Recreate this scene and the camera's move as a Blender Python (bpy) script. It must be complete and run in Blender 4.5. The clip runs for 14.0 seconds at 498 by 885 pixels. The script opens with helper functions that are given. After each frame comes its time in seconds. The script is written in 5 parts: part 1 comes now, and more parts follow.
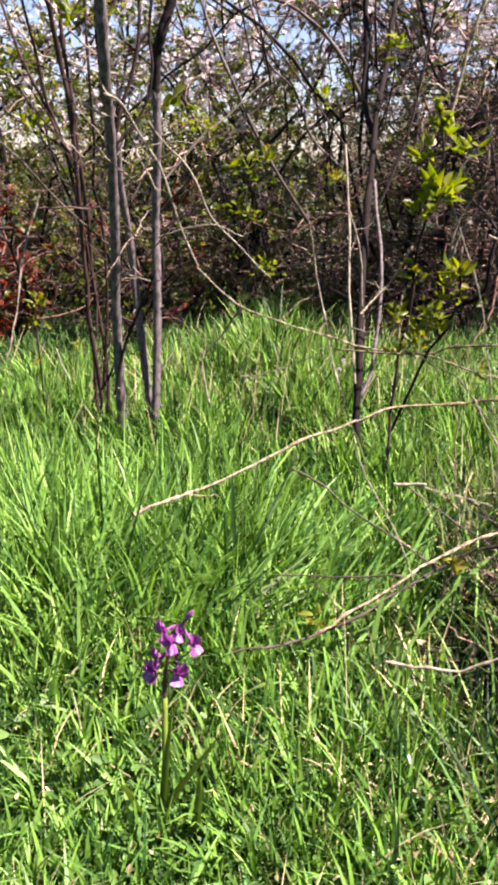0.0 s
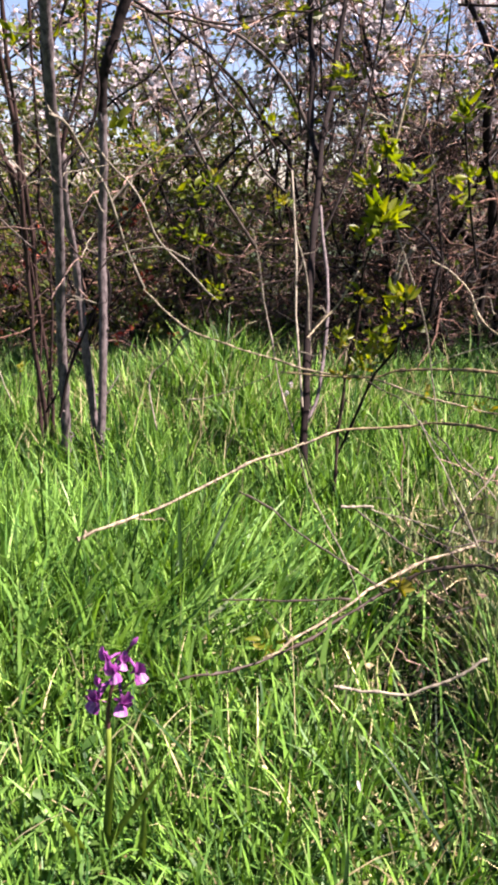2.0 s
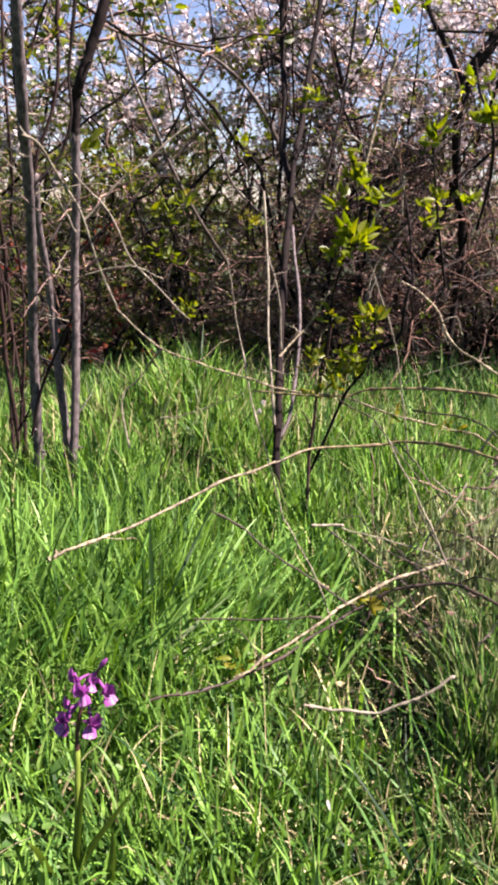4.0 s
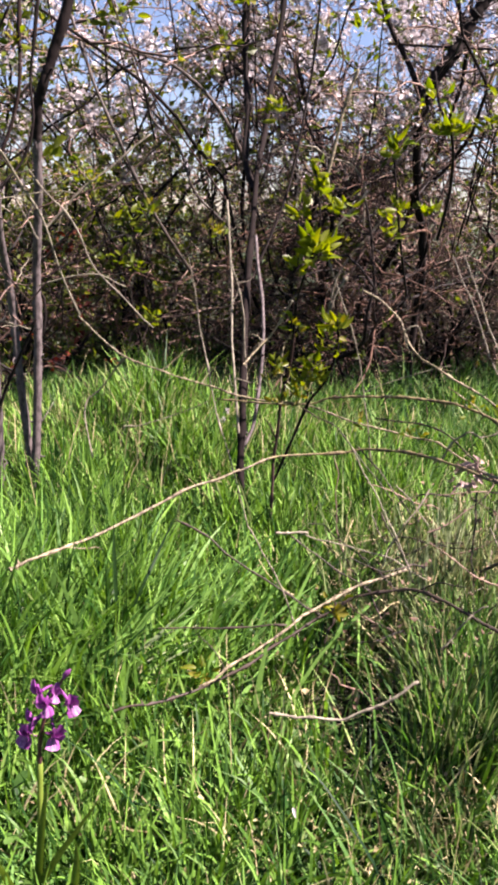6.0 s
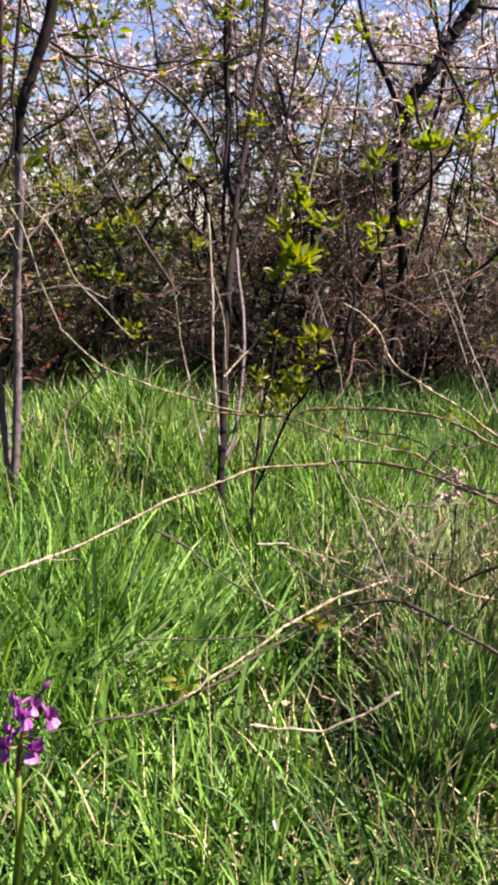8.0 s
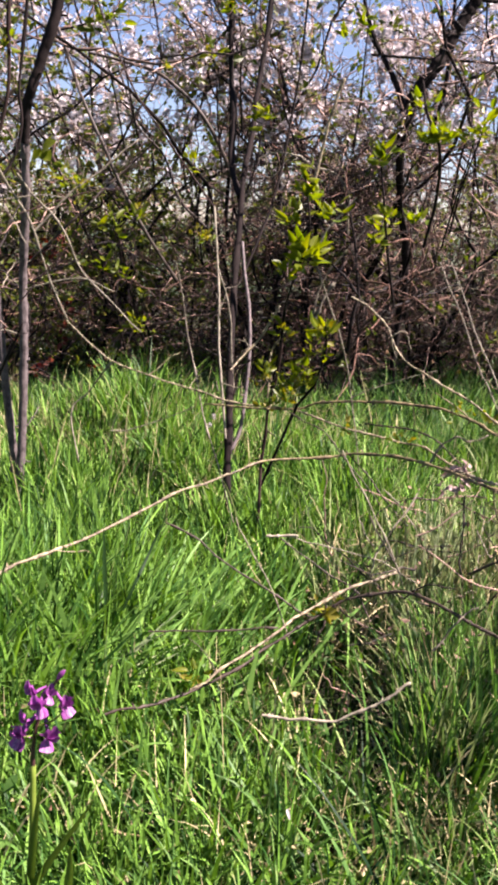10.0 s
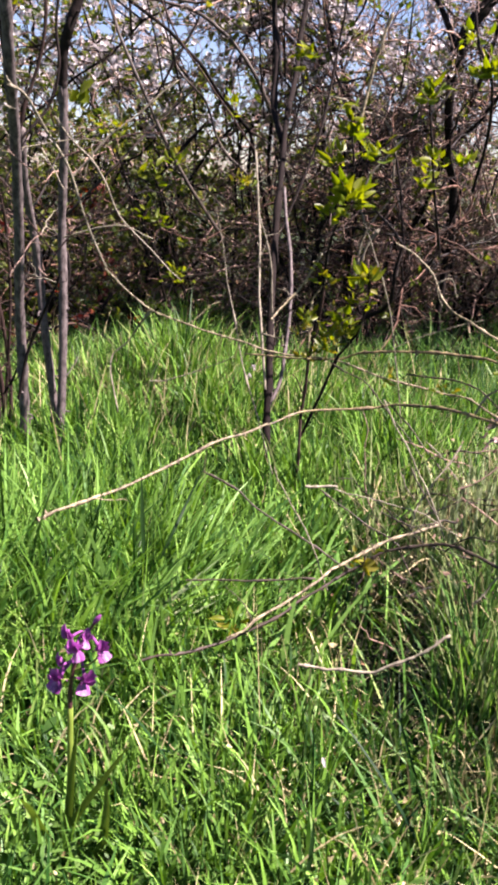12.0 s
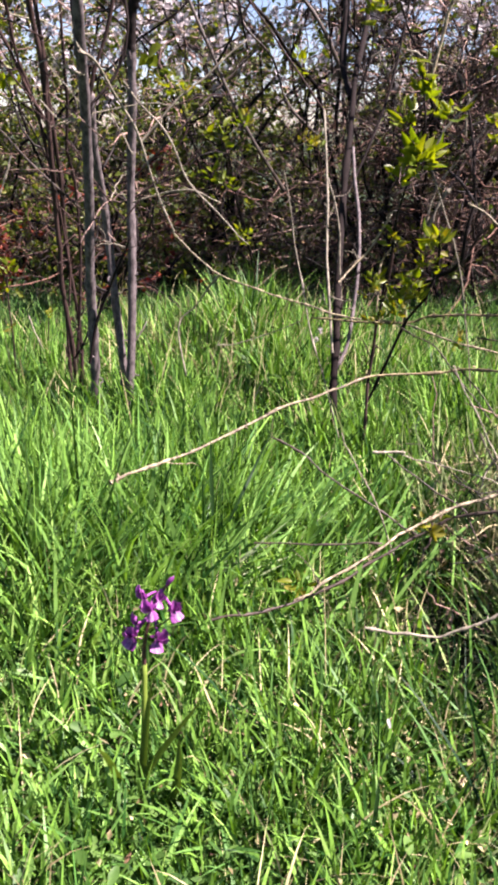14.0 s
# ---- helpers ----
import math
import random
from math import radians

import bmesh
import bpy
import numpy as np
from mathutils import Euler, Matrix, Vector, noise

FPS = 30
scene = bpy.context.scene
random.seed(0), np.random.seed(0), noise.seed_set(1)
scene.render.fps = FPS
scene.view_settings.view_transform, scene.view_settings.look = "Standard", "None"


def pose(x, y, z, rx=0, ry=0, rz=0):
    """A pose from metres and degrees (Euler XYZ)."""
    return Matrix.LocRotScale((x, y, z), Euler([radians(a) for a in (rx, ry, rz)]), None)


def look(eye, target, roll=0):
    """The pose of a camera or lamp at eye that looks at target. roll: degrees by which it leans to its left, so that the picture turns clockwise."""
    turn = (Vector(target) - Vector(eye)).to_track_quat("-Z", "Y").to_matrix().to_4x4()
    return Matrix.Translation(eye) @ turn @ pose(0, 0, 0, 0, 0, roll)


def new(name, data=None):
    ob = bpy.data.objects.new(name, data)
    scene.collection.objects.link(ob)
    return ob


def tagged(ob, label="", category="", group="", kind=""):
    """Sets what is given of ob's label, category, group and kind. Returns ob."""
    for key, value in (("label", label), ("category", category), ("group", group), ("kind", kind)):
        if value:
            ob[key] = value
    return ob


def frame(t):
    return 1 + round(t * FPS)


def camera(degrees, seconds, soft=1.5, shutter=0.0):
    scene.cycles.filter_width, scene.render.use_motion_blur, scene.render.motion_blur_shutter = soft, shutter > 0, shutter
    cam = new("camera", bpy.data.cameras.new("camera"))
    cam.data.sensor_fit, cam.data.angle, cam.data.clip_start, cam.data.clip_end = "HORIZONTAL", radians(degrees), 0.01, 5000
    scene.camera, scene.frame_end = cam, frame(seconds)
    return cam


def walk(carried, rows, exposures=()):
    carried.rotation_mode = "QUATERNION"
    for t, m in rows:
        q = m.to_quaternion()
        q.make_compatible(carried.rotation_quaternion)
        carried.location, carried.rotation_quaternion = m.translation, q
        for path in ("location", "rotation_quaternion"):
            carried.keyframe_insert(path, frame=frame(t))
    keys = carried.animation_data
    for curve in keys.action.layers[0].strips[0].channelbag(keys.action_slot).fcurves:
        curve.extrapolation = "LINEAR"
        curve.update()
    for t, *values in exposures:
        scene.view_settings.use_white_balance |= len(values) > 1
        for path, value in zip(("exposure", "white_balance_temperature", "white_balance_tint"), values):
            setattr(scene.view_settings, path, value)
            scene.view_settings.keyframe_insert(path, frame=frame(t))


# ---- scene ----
LENS = 33.83
cam = camera(LENS, 14.0, soft=3.6)
PATH = [
    (0.0, look((-0.0002, -0.0052, 0.6383), (-0.0988, 0.9344, 0.3106), -0.06)),
    (0.5, look((-0.0014, -0.0051, 0.6383), (-0.0731, 0.9402, 0.3200), 0.45)),
    (1.0, look((-0.0044, -0.0122, 0.6376), (-0.0595, 0.9378, 0.3304), 0.70)),
    (1.5, look((-0.0038, -0.0004, 0.6329), (-0.0484, 0.9514, 0.3294), 0.95)),
    (2.0, look((0.0003, 0.0041, 0.6328), (-0.0359, 0.9577, 0.3339), 1.06)),
    (2.5, look((0.0050, 0.0040, 0.6344), (-0.0204, 0.9590, 0.3386), 1.29)),
    (5.0, look((0.0068, -0.0030, 0.6405), (0.0170, 0.9591, 0.3679), 1.64)),
    (5.5, look((0.0051, -0.0017, 0.6394), (0.0298, 0.9603, 0.3674), 1.87)),
    (6.0, look((0.0063, -0.0014, 0.6386), (0.0429, 0.9612, 0.3702), 2.00)),
    (6.5, look((0.0084, -0.0034, 0.6414), (0.0573, 0.9610, 0.3815), 2.21)),
    (7.0, look((0.0064, -0.0056, 0.6419), (0.0628, 0.9601, 0.3883), 2.34)),
    (7.5, look((0.0064, -0.0033, 0.6388), (0.0658, 0.9627, 0.3870), 2.40)),
    (10.0, look((-0.0096, -0.0047, 0.6295), (0.0524, 0.9600, 0.3735), 2.53)),
    (10.5, look((-0.0105, 0.0016, 0.6239), (0.0455, 0.9644, 0.3598), 2.44)),
    (11.0, look((-0.0041, 0.0055, 0.6204), (0.0435, 0.9656, 0.3447), 2.53)),
    (11.5, look((-0.0056, 0.0061, 0.6202), (0.0289, 0.9627, 0.3310), 2.56)),
    (12.0, look((-0.0059, 0.0100, 0.6160), (0.0079, 0.9607, 0.3063), 2.20)),
    (12.5, look((-0.0049, 0.0129, 0.6146), (-0.0184, 0.9551, 0.2800), 1.95)),
    (13.0, look((-0.0048, 0.0086, 0.6190), (-0.0314, 0.9462, 0.2723), 1.72)),
    (13.5, look((-0.0096, 0.0016, 0.6251), (-0.0522, 0.9361, 0.2719), 1.34)),
    (14.0, look((-0.0102, 0.0011, 0.6260), (-0.0733, 0.9330, 0.2688), 0.84)),
]

walk(cam, PATH, exposures=((0.0, 2.73, 6800, 31.8), (2.5, 2.64, 6800, 32.8), (5.0, 2.53, 6800, 32.5), (7.5, 2.52, 6850, 33.5), (11.0, 2.57, 6800, 31.8), (14.0, 2.68, 6550, 33.2)))

# ---- world and sun ----
SUN_FROM = Vector((0.80, -0.16, 1.10)).normalized()
world = bpy.data.worlds.new("sky")
scene.world = world
world.use_nodes = True
wn = world.node_tree.nodes
sky = wn.new("ShaderNodeTexSky")
sky.sky_type = 'NISHITA'
sky.sun_disc = False
sky.sun_elevation = math.asin(SUN_FROM.z)
sky.sun_rotation = math.atan2(SUN_FROM.x, SUN_FROM.y)
sky.air_density, sky.dust_density, sky.ozone_density = 1.0, 0.2, 4.0
wn["Background"].inputs["Strength"].default_value = 0.030
world.node_tree.links.new(sky.outputs[0], wn["Background"].inputs["Color"])
sun_data = bpy.data.lights.new("sun", 'SUN')
sun_data.energy, sun_data.angle, sun_data.color = 5.0, radians(0.53), (1.0, 0.95, 0.87)
sun = new("sun", sun_data)
sun.matrix_world = look(SUN_FROM * 20, (0, 0, 0))


# ---- materials ----
def material(name, low, high, rough=0.7, scale=60.0, fine=400.0, per="island", spread=0.5, through_light=0.0, bump=0.3, gloss=0.3, stretch=(1, 1, 1), tint=None, ends=(0.2, 0.8)):
    """A surface that runs between two colours: by noise at two scales, and from piece to piece."""
    m = bpy.data.materials.new(name)
    m.use_nodes = True
    n, l = m.node_tree.nodes, m.node_tree.links
    bsdf = n["Principled BSDF"]
    bsdf.inputs["Roughness"].default_value = rough
    bsdf.inputs["Specular IOR Level"].default_value = gloss
    coord = n.new("ShaderNodeTexCoord")
    mapping = n.new("ShaderNodeMapping")
    mapping.inputs["Scale"].default_value = stretch
    l.new(coord.outputs["Object"], mapping.inputs["Vector"])
    big, small = n.new("ShaderNodeTexNoise"), n.new("ShaderNodeTexNoise")
    big.inputs["Scale"].default_value, small.inputs["Scale"].default_value = scale, fine
    big.inputs["Detail"].default_value, small.inputs["Detail"].default_value = 3.0, 2.0
    l.new(mapping.outputs[0], big.inputs["Vector"])
    l.new(mapping.outputs[0], small.inputs["Vector"])
    if per == "island":
        rnd = n.new("ShaderNodeNewGeometry").outputs["Random Per Island"]
    else:
        rnd = n.new("ShaderNodeObjectInfo").outputs["Random"]
    mix1 = n.new("ShaderNodeMath")
    mix1.operation = 'MULTIPLY_ADD'
    l.new(rnd, mix1.inputs[0])
    mix1.inputs[1].default_value = spread
    add = n.new("ShaderNodeMath")
    add.operation = 'MULTIPLY_ADD'
    l.new(big.outputs["Fac"], add.inputs[0])
    add.inputs[1].default_value = 1.0 - spread
    add2 = n.new("ShaderNodeMath")
    add2.operation = 'MULTIPLY_ADD'
    l.new(small.outputs["Fac"], add2.inputs[0])
    add2.inputs[1].default_value = 0.5
    add2.inputs[2].default_value = -0.25
    l.new(add2.outputs[0], add.inputs[2])
    l.new(add.outputs[0], mix1.inputs[2])
    ramp = n.new("ShaderNodeValToRGB")
    ramp.color_ramp.elements[0].color = (*low, 1)
    ramp.color_ramp.elements[0].position = ends[0]
    ramp.color_ramp.elements[1].color = (*high, 1)
    ramp.color_ramp.elements[1].position = ends[1]
    if tint:
        e = ramp.color_ramp.elements.new(0.92)
        e.color = (*tint, 1)
    l.new(mix1.outputs[0], ramp.inputs["Fac"])
    l.new(ramp.outputs["Color"], bsdf.inputs["Base Color"])
    if bump:
        b = n.new("ShaderNodeBump")
        b.inputs["Strength"].default_value = bump
        b.inputs["Distance"].default_value = 0.0006
        l.new(small.outputs["Fac"], b.inputs["Height"])
        l.new(b.outputs[0], bsdf.inputs["Normal"])
    if through_light:
        tr = n.new("ShaderNodeBsdfTranslucent")
        hue = n.new("ShaderNodeHueSaturation")
        hue.inputs["Hue"].default_value = 0.492
        hue.inputs["Saturation"].default_value = 1.12
        hue.inputs["Value"].default_value = 1.45
        l.new(ramp.outputs["Color"], hue.inputs["Color"])
        l.new(hue.outputs[0], tr.inputs["Color"])
        sh = n.new("ShaderNodeMixShader")
        sh.inputs[0].default_value = through_light
        l.new(bsdf.outputs[0], sh.inputs[1])
        l.new(tr.outputs[0], sh.inputs[2])
        l.new(sh.outputs[0], n["Material Output"].inputs["Surface"])
    return m


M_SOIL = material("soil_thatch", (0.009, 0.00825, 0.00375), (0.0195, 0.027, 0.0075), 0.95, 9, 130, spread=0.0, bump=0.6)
# far grass as flat colour, darkened by the blades' shade on each other
M_SWARD_SHADED = material("distant_sward_shaded", (0.006, 0.014, 0.003), (0.016, 0.034, 0.0075), 0.95, 3, 60, spread=0.0, bump=0.8)
M_GRASS = material("grass_blade", (0.01, 0.042, 0.007), (0.115, 0.246, 0.035), 0.5, 3, 90, spread=0.8, through_light=0.27, bump=0.0, gloss=0.14, ends=(0.2, 0.80), tint=(0.182, 0.298, 0.074))
M_GRASS_DRY = material("grass_blade_drying", (0.03, 0.056, 0.016), (0.2, 0.258, 0.105), 0.5, 3, 90, spread=0.85, through_light=0.28, bump=0.0, gloss=0.25)
M_GRASS_PALE = material("grass_blade_pale", (0.045, 0.135, 0.024), (0.138, 0.276, 0.058), 0.5, 3, 90, spread=0.8, through_light=0.32, bump=0.0, gloss=0.3)
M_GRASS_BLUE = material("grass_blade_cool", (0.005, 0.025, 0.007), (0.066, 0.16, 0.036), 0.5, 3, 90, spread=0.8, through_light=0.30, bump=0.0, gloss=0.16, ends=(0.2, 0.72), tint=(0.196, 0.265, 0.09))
M_SHEAF = material("pale_lying_blade", (0.13, 0.18, 0.09), (0.26, 0.31, 0.17), 0.5, 3, 90, spread=0.8, through_light=0.25, bump=0.0, gloss=0.2)
M_STRAW = material("dry_straw", (0.1, 0.082, 0.034), (0.41, 0.365, 0.2), 0.7, 6, 120, spread=0.7, through_light=0.2, bump=0.0)
M_LITTER = material("dead_leaf", (0.0375, 0.0195, 0.012), (0.18, 0.105, 0.0562), 0.8, 20, 200, spread=0.8, through_light=0.1, bump=0.2)
M_WITHERED = material("withered_leaf", (0.05, 0.028, 0.02), (0.19, 0.125, 0.085), 0.7, 20, 200, spread=0.8, through_light=0.15, bump=0.0)
M_WITHERED_PINK = material("withered_pink_leaf", (0.12, 0.075, 0.07), (0.30, 0.22, 0.20), 0.7, 40, 200, per="object", spread=0.5, through_light=0.15, bump=0.3)
M_HERB = material("herb_leaf", (0.0263, 0.075, 0.0135), (0.0863, 0.169, 0.036), 0.5, 8, 150, spread=0.6, through_light=0.4, bump=0.0)
M_BARK = material("grey_bark", (0.025, 0.021, 0.021), (0.142, 0.12, 0.116), 0.8, 120, 600, per="object", spread=0.1, bump=0.3, stretch=(1, 1, 0.5), ends=(0.3, 0.8), gloss=0.15)
M_BARK_RED = material("red_brown_bark", (0.007, 0.004, 0.0033), (0.045, 0.027, 0.023), 0.85, 90, 500, per="object", spread=0.3, bump=0.6, stretch=(1, 1, 0.3), gloss=0.12)
# dark bark, lowered to near black: shade on the shrub's trunk is in the colour
M_BARK_DARK_SHADED = material("dark_shaded_bark", (0.003, 0.0023, 0.002), (0.016, 0.0115, 0.0105), 0.9, 60, 320, per="object", spread=0.1, gloss=0.10, bump=0.9, stretch=(1, 1, 0.3))
M_TWIG = material("hedge_twig", (0.0055, 0.0027, 0.0022), (0.255, 0.165, 0.13), 0.7, 4, 60, spread=0.8, bump=0.0, ends=(0.27, 0.88))
# brown twigs, with the shade of the hedge's foot put into the colour
M_BRUSH_SHADED = material("shaded_underbrush_twig", (0.005, 0.0024, 0.0018), (0.115, 0.056, 0.036), 0.75, 4, 60, spread=0.8, bump=0.0, ends=(0.4, 1.0))
M_OLIVE = material("live_cane_skin", (0.022, 0.016, 0.009), (0.17, 0.135, 0.066), 0.5, 75, 420, per="object", spread=0.05, bump=0.4, ends=(0.36, 0.66))
M_CANE = material("bramble_cane_skin", (0.034, 0.024, 0.014), (0.24, 0.205, 0.126), 0.6, 120, 520, per="object", spread=0.05, bump=0.6, ends=(0.33, 0.68))
M_CANE_DARK = material("dark_cane_skin", (0.008, 0.005, 0.0035), (0.044, 0.03, 0.02), 0.6, 80, 400, per="object", spread=0.1, bump=0.3)
M_PALE = material("pale_dead_twig", (0.05, 0.042, 0.03), (0.222, 0.2, 0.145), 0.7, 90, 420, per="object", spread=0.15, bump=0.6, ends=(0.3, 0.75))
M_LEAF = material("young_leaf", (0.0525, 0.0863, 0.0045), (0.12, 0.143, 0.0105), 0.4, 18, 200, per="object", spread=0.6, through_light=0.55, bump=0.15, gloss=0.2)
M_LEAF_AMBER = material("amber_leaf", (0.09, 0.085, 0.01), (0.175, 0.165, 0.02), 0.5, 18, 200, per="object", spread=0.6, through_light=0.45, bump=0.15)
M_HEDGE_LEAF = material("hedge_leaf", (0.0263, 0.0488, 0.0075), (0.0938, 0.12, 0.0165), 0.45, 6, 90, spread=0.7, through_light=0.5, bump=0.0, tint=(0.24, 0.21, 0.04))
M_RED_LEAF = material("rusty_leaf", (0.0525, 0.0105, 0.0075), (0.165, 0.039, 0.0165), 0.6, 6, 90, spread=0.8, through_light=0.4, bump=0.0)
M_BLOSSOM = material("white_petal", (0.3, 0.275, 0.28), (0.44, 0.415, 0.42), 0.6, 6, 90, spread=0.6, through_light=0.3, bump=0.0)
M_STEM = material("orchid_stem_skin", (0.085, 0.135, 0.02), (0.15, 0.215, 0.034), 0.4, 25, 150, per="object", spread=0.1, through_light=0.2, bump=0.2)
M_STEM_PURPLE = material("orchid_purple_stem", (0.03, 0.012, 0.015), (0.06, 0.028, 0.024), 0.4, 25, 150, per="object", spread=0.1, bump=0.2)
M_ORCHID_LEAF = material("orchid_leaf_skin", (0.0375, 0.075, 0.012), (0.0825, 0.128, 0.0225), 0.38, 25, 220, per="object", spread=0.2, through_light=0.35, bump=0.2, stretch=(1, 1, 0.1))
M_DARK_BLADE = material("dark_leaf_blade", (0.004, 0.016, 0.004), (0.012, 0.036, 0.008), 0.4, 40, 200, per="object", spread=0.2, through_light=0.25, bump=0.1)
M_PETAL = material("purple_petal", (0.085, 0.011, 0.085), (0.3, 0.082, 0.285), 0.5, 90, 500, per="object", spread=0.4, through_light=0.3, bump=0.15)
M_LIP = material("pale_purple_lip", (0.14, 0.022, 0.135), (0.36, 0.19, 0.35), 0.5, 260, 900, per="object", spread=0.1, through_light=0.25, bump=0.15)


# ---- mesh helpers ----
def mesh_object(name, verts, quads, tris, mat, parent=None, label="", smooth=True):
    """One mesh object from arrays of corners, quads and triangles."""
    verts = np.asarray(verts, np.float32).reshape(-1, 3)
    quads = np.asarray(quads, np.int32).reshape(-1, 4)
    tris = np.asarray(tris, np.int32).reshape(-1, 3)
    me = bpy.data.meshes.new(name)
    me.vertices.add(len(verts))
    me.vertices.foreach_set("co", verts.ravel())
    me.loops.add(quads.size + tris.size)
    me.loops.foreach_set("vertex_index", np.concatenate([quads.ravel(), tris.ravel()]))
    me.polygons.add(len(quads) + len(tris))
    starts = np.concatenate([np.arange(len(quads)) * 4, quads.size + np.arange(len(tris)) * 3]).astype(np.int32)
    me.polygons.foreach_set("loop_start", starts)
    me.polygons.foreach_set("use_smooth", np.full(len(starts), smooth))
    me.update(calc_edges=True)
    me.materials.append(mat)
    ob = new(name, me)
    if parent is not None:
        ob.parent = parent
    if label:
        ob["label"] = label
    return ob


def thing(name, at, label, category, group=""):
    ob = new(name)
    ob.location = at
    ob.empty_display_size = 0.05
    return tagged(ob, label, category, group)


class Bag:
    """Collects many small pieces for one mesh."""

    def __init__(self):
        self.v, self.q, self.t, self.n = [], [], [], 0

    def add(self, v, q=(), t=()):
        v = np.asarray(v, float).reshape(-1, 3)
        if len(q):
            self.q.append(np.asarray(q, int).reshape(-1, 4) + self.n)
        if len(t):
            self.t.append(np.asarray(t, int).reshape(-1, 3) + self.n)
        self.v.append(v)
        self.n += len(v)

    def build(self, name, mat, parent=None, label="", at=(0, 0, 0)):
        v = np.concatenate(self.v) - np.array(at)
        q = np.concatenate(self.q) if self.q else []
        t = np.concatenate(self.t) if self.t else []
        return mesh_object(name, v, q, t, mat, parent, label)


def spline(points, steps):
    """A smooth line through the points (Catmull-Rom), of any number of columns."""
    p = np.asarray(points, float)
    p = np.vstack([2 * p[0] - p[1], p, 2 * p[-1] - p[-2]])
    out = []
    for a, b, c, d in zip(p[:-3], p[1:-2], p[2:-1], p[3:]):
        for s in np.linspace(0, 1, steps, endpoint=False):
            out.append(0.5 * (2 * b + (c - a) * s + (2 * a - 5 * b + 4 * c - d) * s * s + (3 * b - a - 3 * c + d) * s ** 3))
    out.append(p[-2])
    return np.array(out)


def tube(line, radii, sides=6):
    """Corners, quads and triangles of a tapered round stem along a line."""
    line = np.asarray(line, float)
    k = len(line)
    radii = np.broadcast_to(radii, (k,))
    ahead = np.gradient(line, axis=0)
    ahead /= np.linalg.norm(ahead, axis=1, keepdims=True) + 1e-12
    ref = np.array([1.0, 0, 0]) if abs(ahead[0][0]) < 0.8 else np.array([0, 1.0, 0])
    side = np.cross(ahead, ref)
    side /= np.linalg.norm(side, axis=1, keepdims=True) + 1e-12
    up = np.cross(side, ahead)
    a = np.arange(sides) * 2 * math.pi / sides
    ring = np.cos(a)[None, :, None] * side[:, None] + np.sin(a)[None, :, None] * up[:, None]
    v = (line[:, None] + ring * radii[:, None, None]).reshape(-1, 3)
    i = np.arange(k - 1)[:, None] * sides
    j = np.arange(sides)[None]
    q = np.stack([i + j, i + sides + j, i + sides + (j + 1) % sides, i + (j + 1) % sides], -1).reshape(-1, 4)
    v = np.vstack([v, line[-1] + ahead[-1] * radii[-1]])
    last = (k - 1) * sides
    t = [(last + (s + 1) % sides, last + s, k * sides) for s in range(sides)]
    return v, q, t


def stem(name, points, r0, r1, mat, parent, label="", steps=6, sides=8, knots=0.0, wobble=0.0, seed=1, thorns=0, kink=0.0, twiglets=0, stubs=0):
    """A stem through control points, with swollen nodes, kinks where it changed its mind, and the prickles, stubs and twiglets that it bears."""
    rng = np.random.default_rng(seed)
    line = spline(points, steps)
    k = len(line)
    rad = np.linspace(r0, r1, k)
    if knots:
        rad = rad * (1 + knots * (rng.random(k) ** 9) + 0.03 * rng.standard_normal(k))
        rad[2::5] *= 1 + 0.35 * knots
    if kink:
        at = np.arange(0, k + 4, 4)
        off = rng.standard_normal((len(at), 3)) * kink
        off[0] = 0
        line = line + np.stack([np.interp(np.arange(k), at, off[:, c]) for c in range(3)], -1)
    if wobble:
        line[1:-1] += rng.standard_normal((k - 2, 3)) * wobble
    bag = Bag()
    v, q, t = tube(line, rad, sides)
    v = v + rng.standard_normal(v.shape) * np.append(np.repeat(rad, sides), rad[-1])[:, None] * 0.05
    bag.add(v, q, t)
    for _ in range(thorns):
        c = rng.integers(1, k - 1)
        out = rng.standard_normal(3)
        out /= np.linalg.norm(out)
        tip = line[c] + out * rad[c] * rng.uniform(2.5, 4.4)
        along = line[c + 1] - line[c]
        along /= np.linalg.norm(along) + 1e-9
        w = rad[c] * 0.9
        b = line[c] + out * rad[c] * 0.7
        x = np.cross(along, out)
        bag.add([b + along * w, b + x * w * 0.5, b - along * w, b - x * w * 0.5, tip], (), [(0, 1, 4), (1, 2, 4), (2, 3, 4), (3, 0, 4)])
    for n in range(twiglets + stubs):
        c = rng.integers(2, k - 1)
        out = rng.standard_normal(3) + np.array([0, 0, 0.5])
        out /= np.linalg.norm(out)
        length = rng.uniform(0.02, 0.08) if n < twiglets else rad[c] * rng.uniform(1.6, 2.6)
        r = min(rad[c] * 0.5, 0.0016) if n < twiglets else rad[c] * 0.3
        pts = [line[c]]
        for _ in range(4):
            out = out + rng.standard_normal(3) * 0.3
            out /= np.linalg.norm(out)
            pts.append(pts[-1] + out * length / 4)
        bag.add(*tube(pts, np.linspace(r, r * 0.6, 5), 5))
    origin = np.array(parent.location) if parent else np.zeros(3)
    return bag.build(name, mat, parent, label, origin)


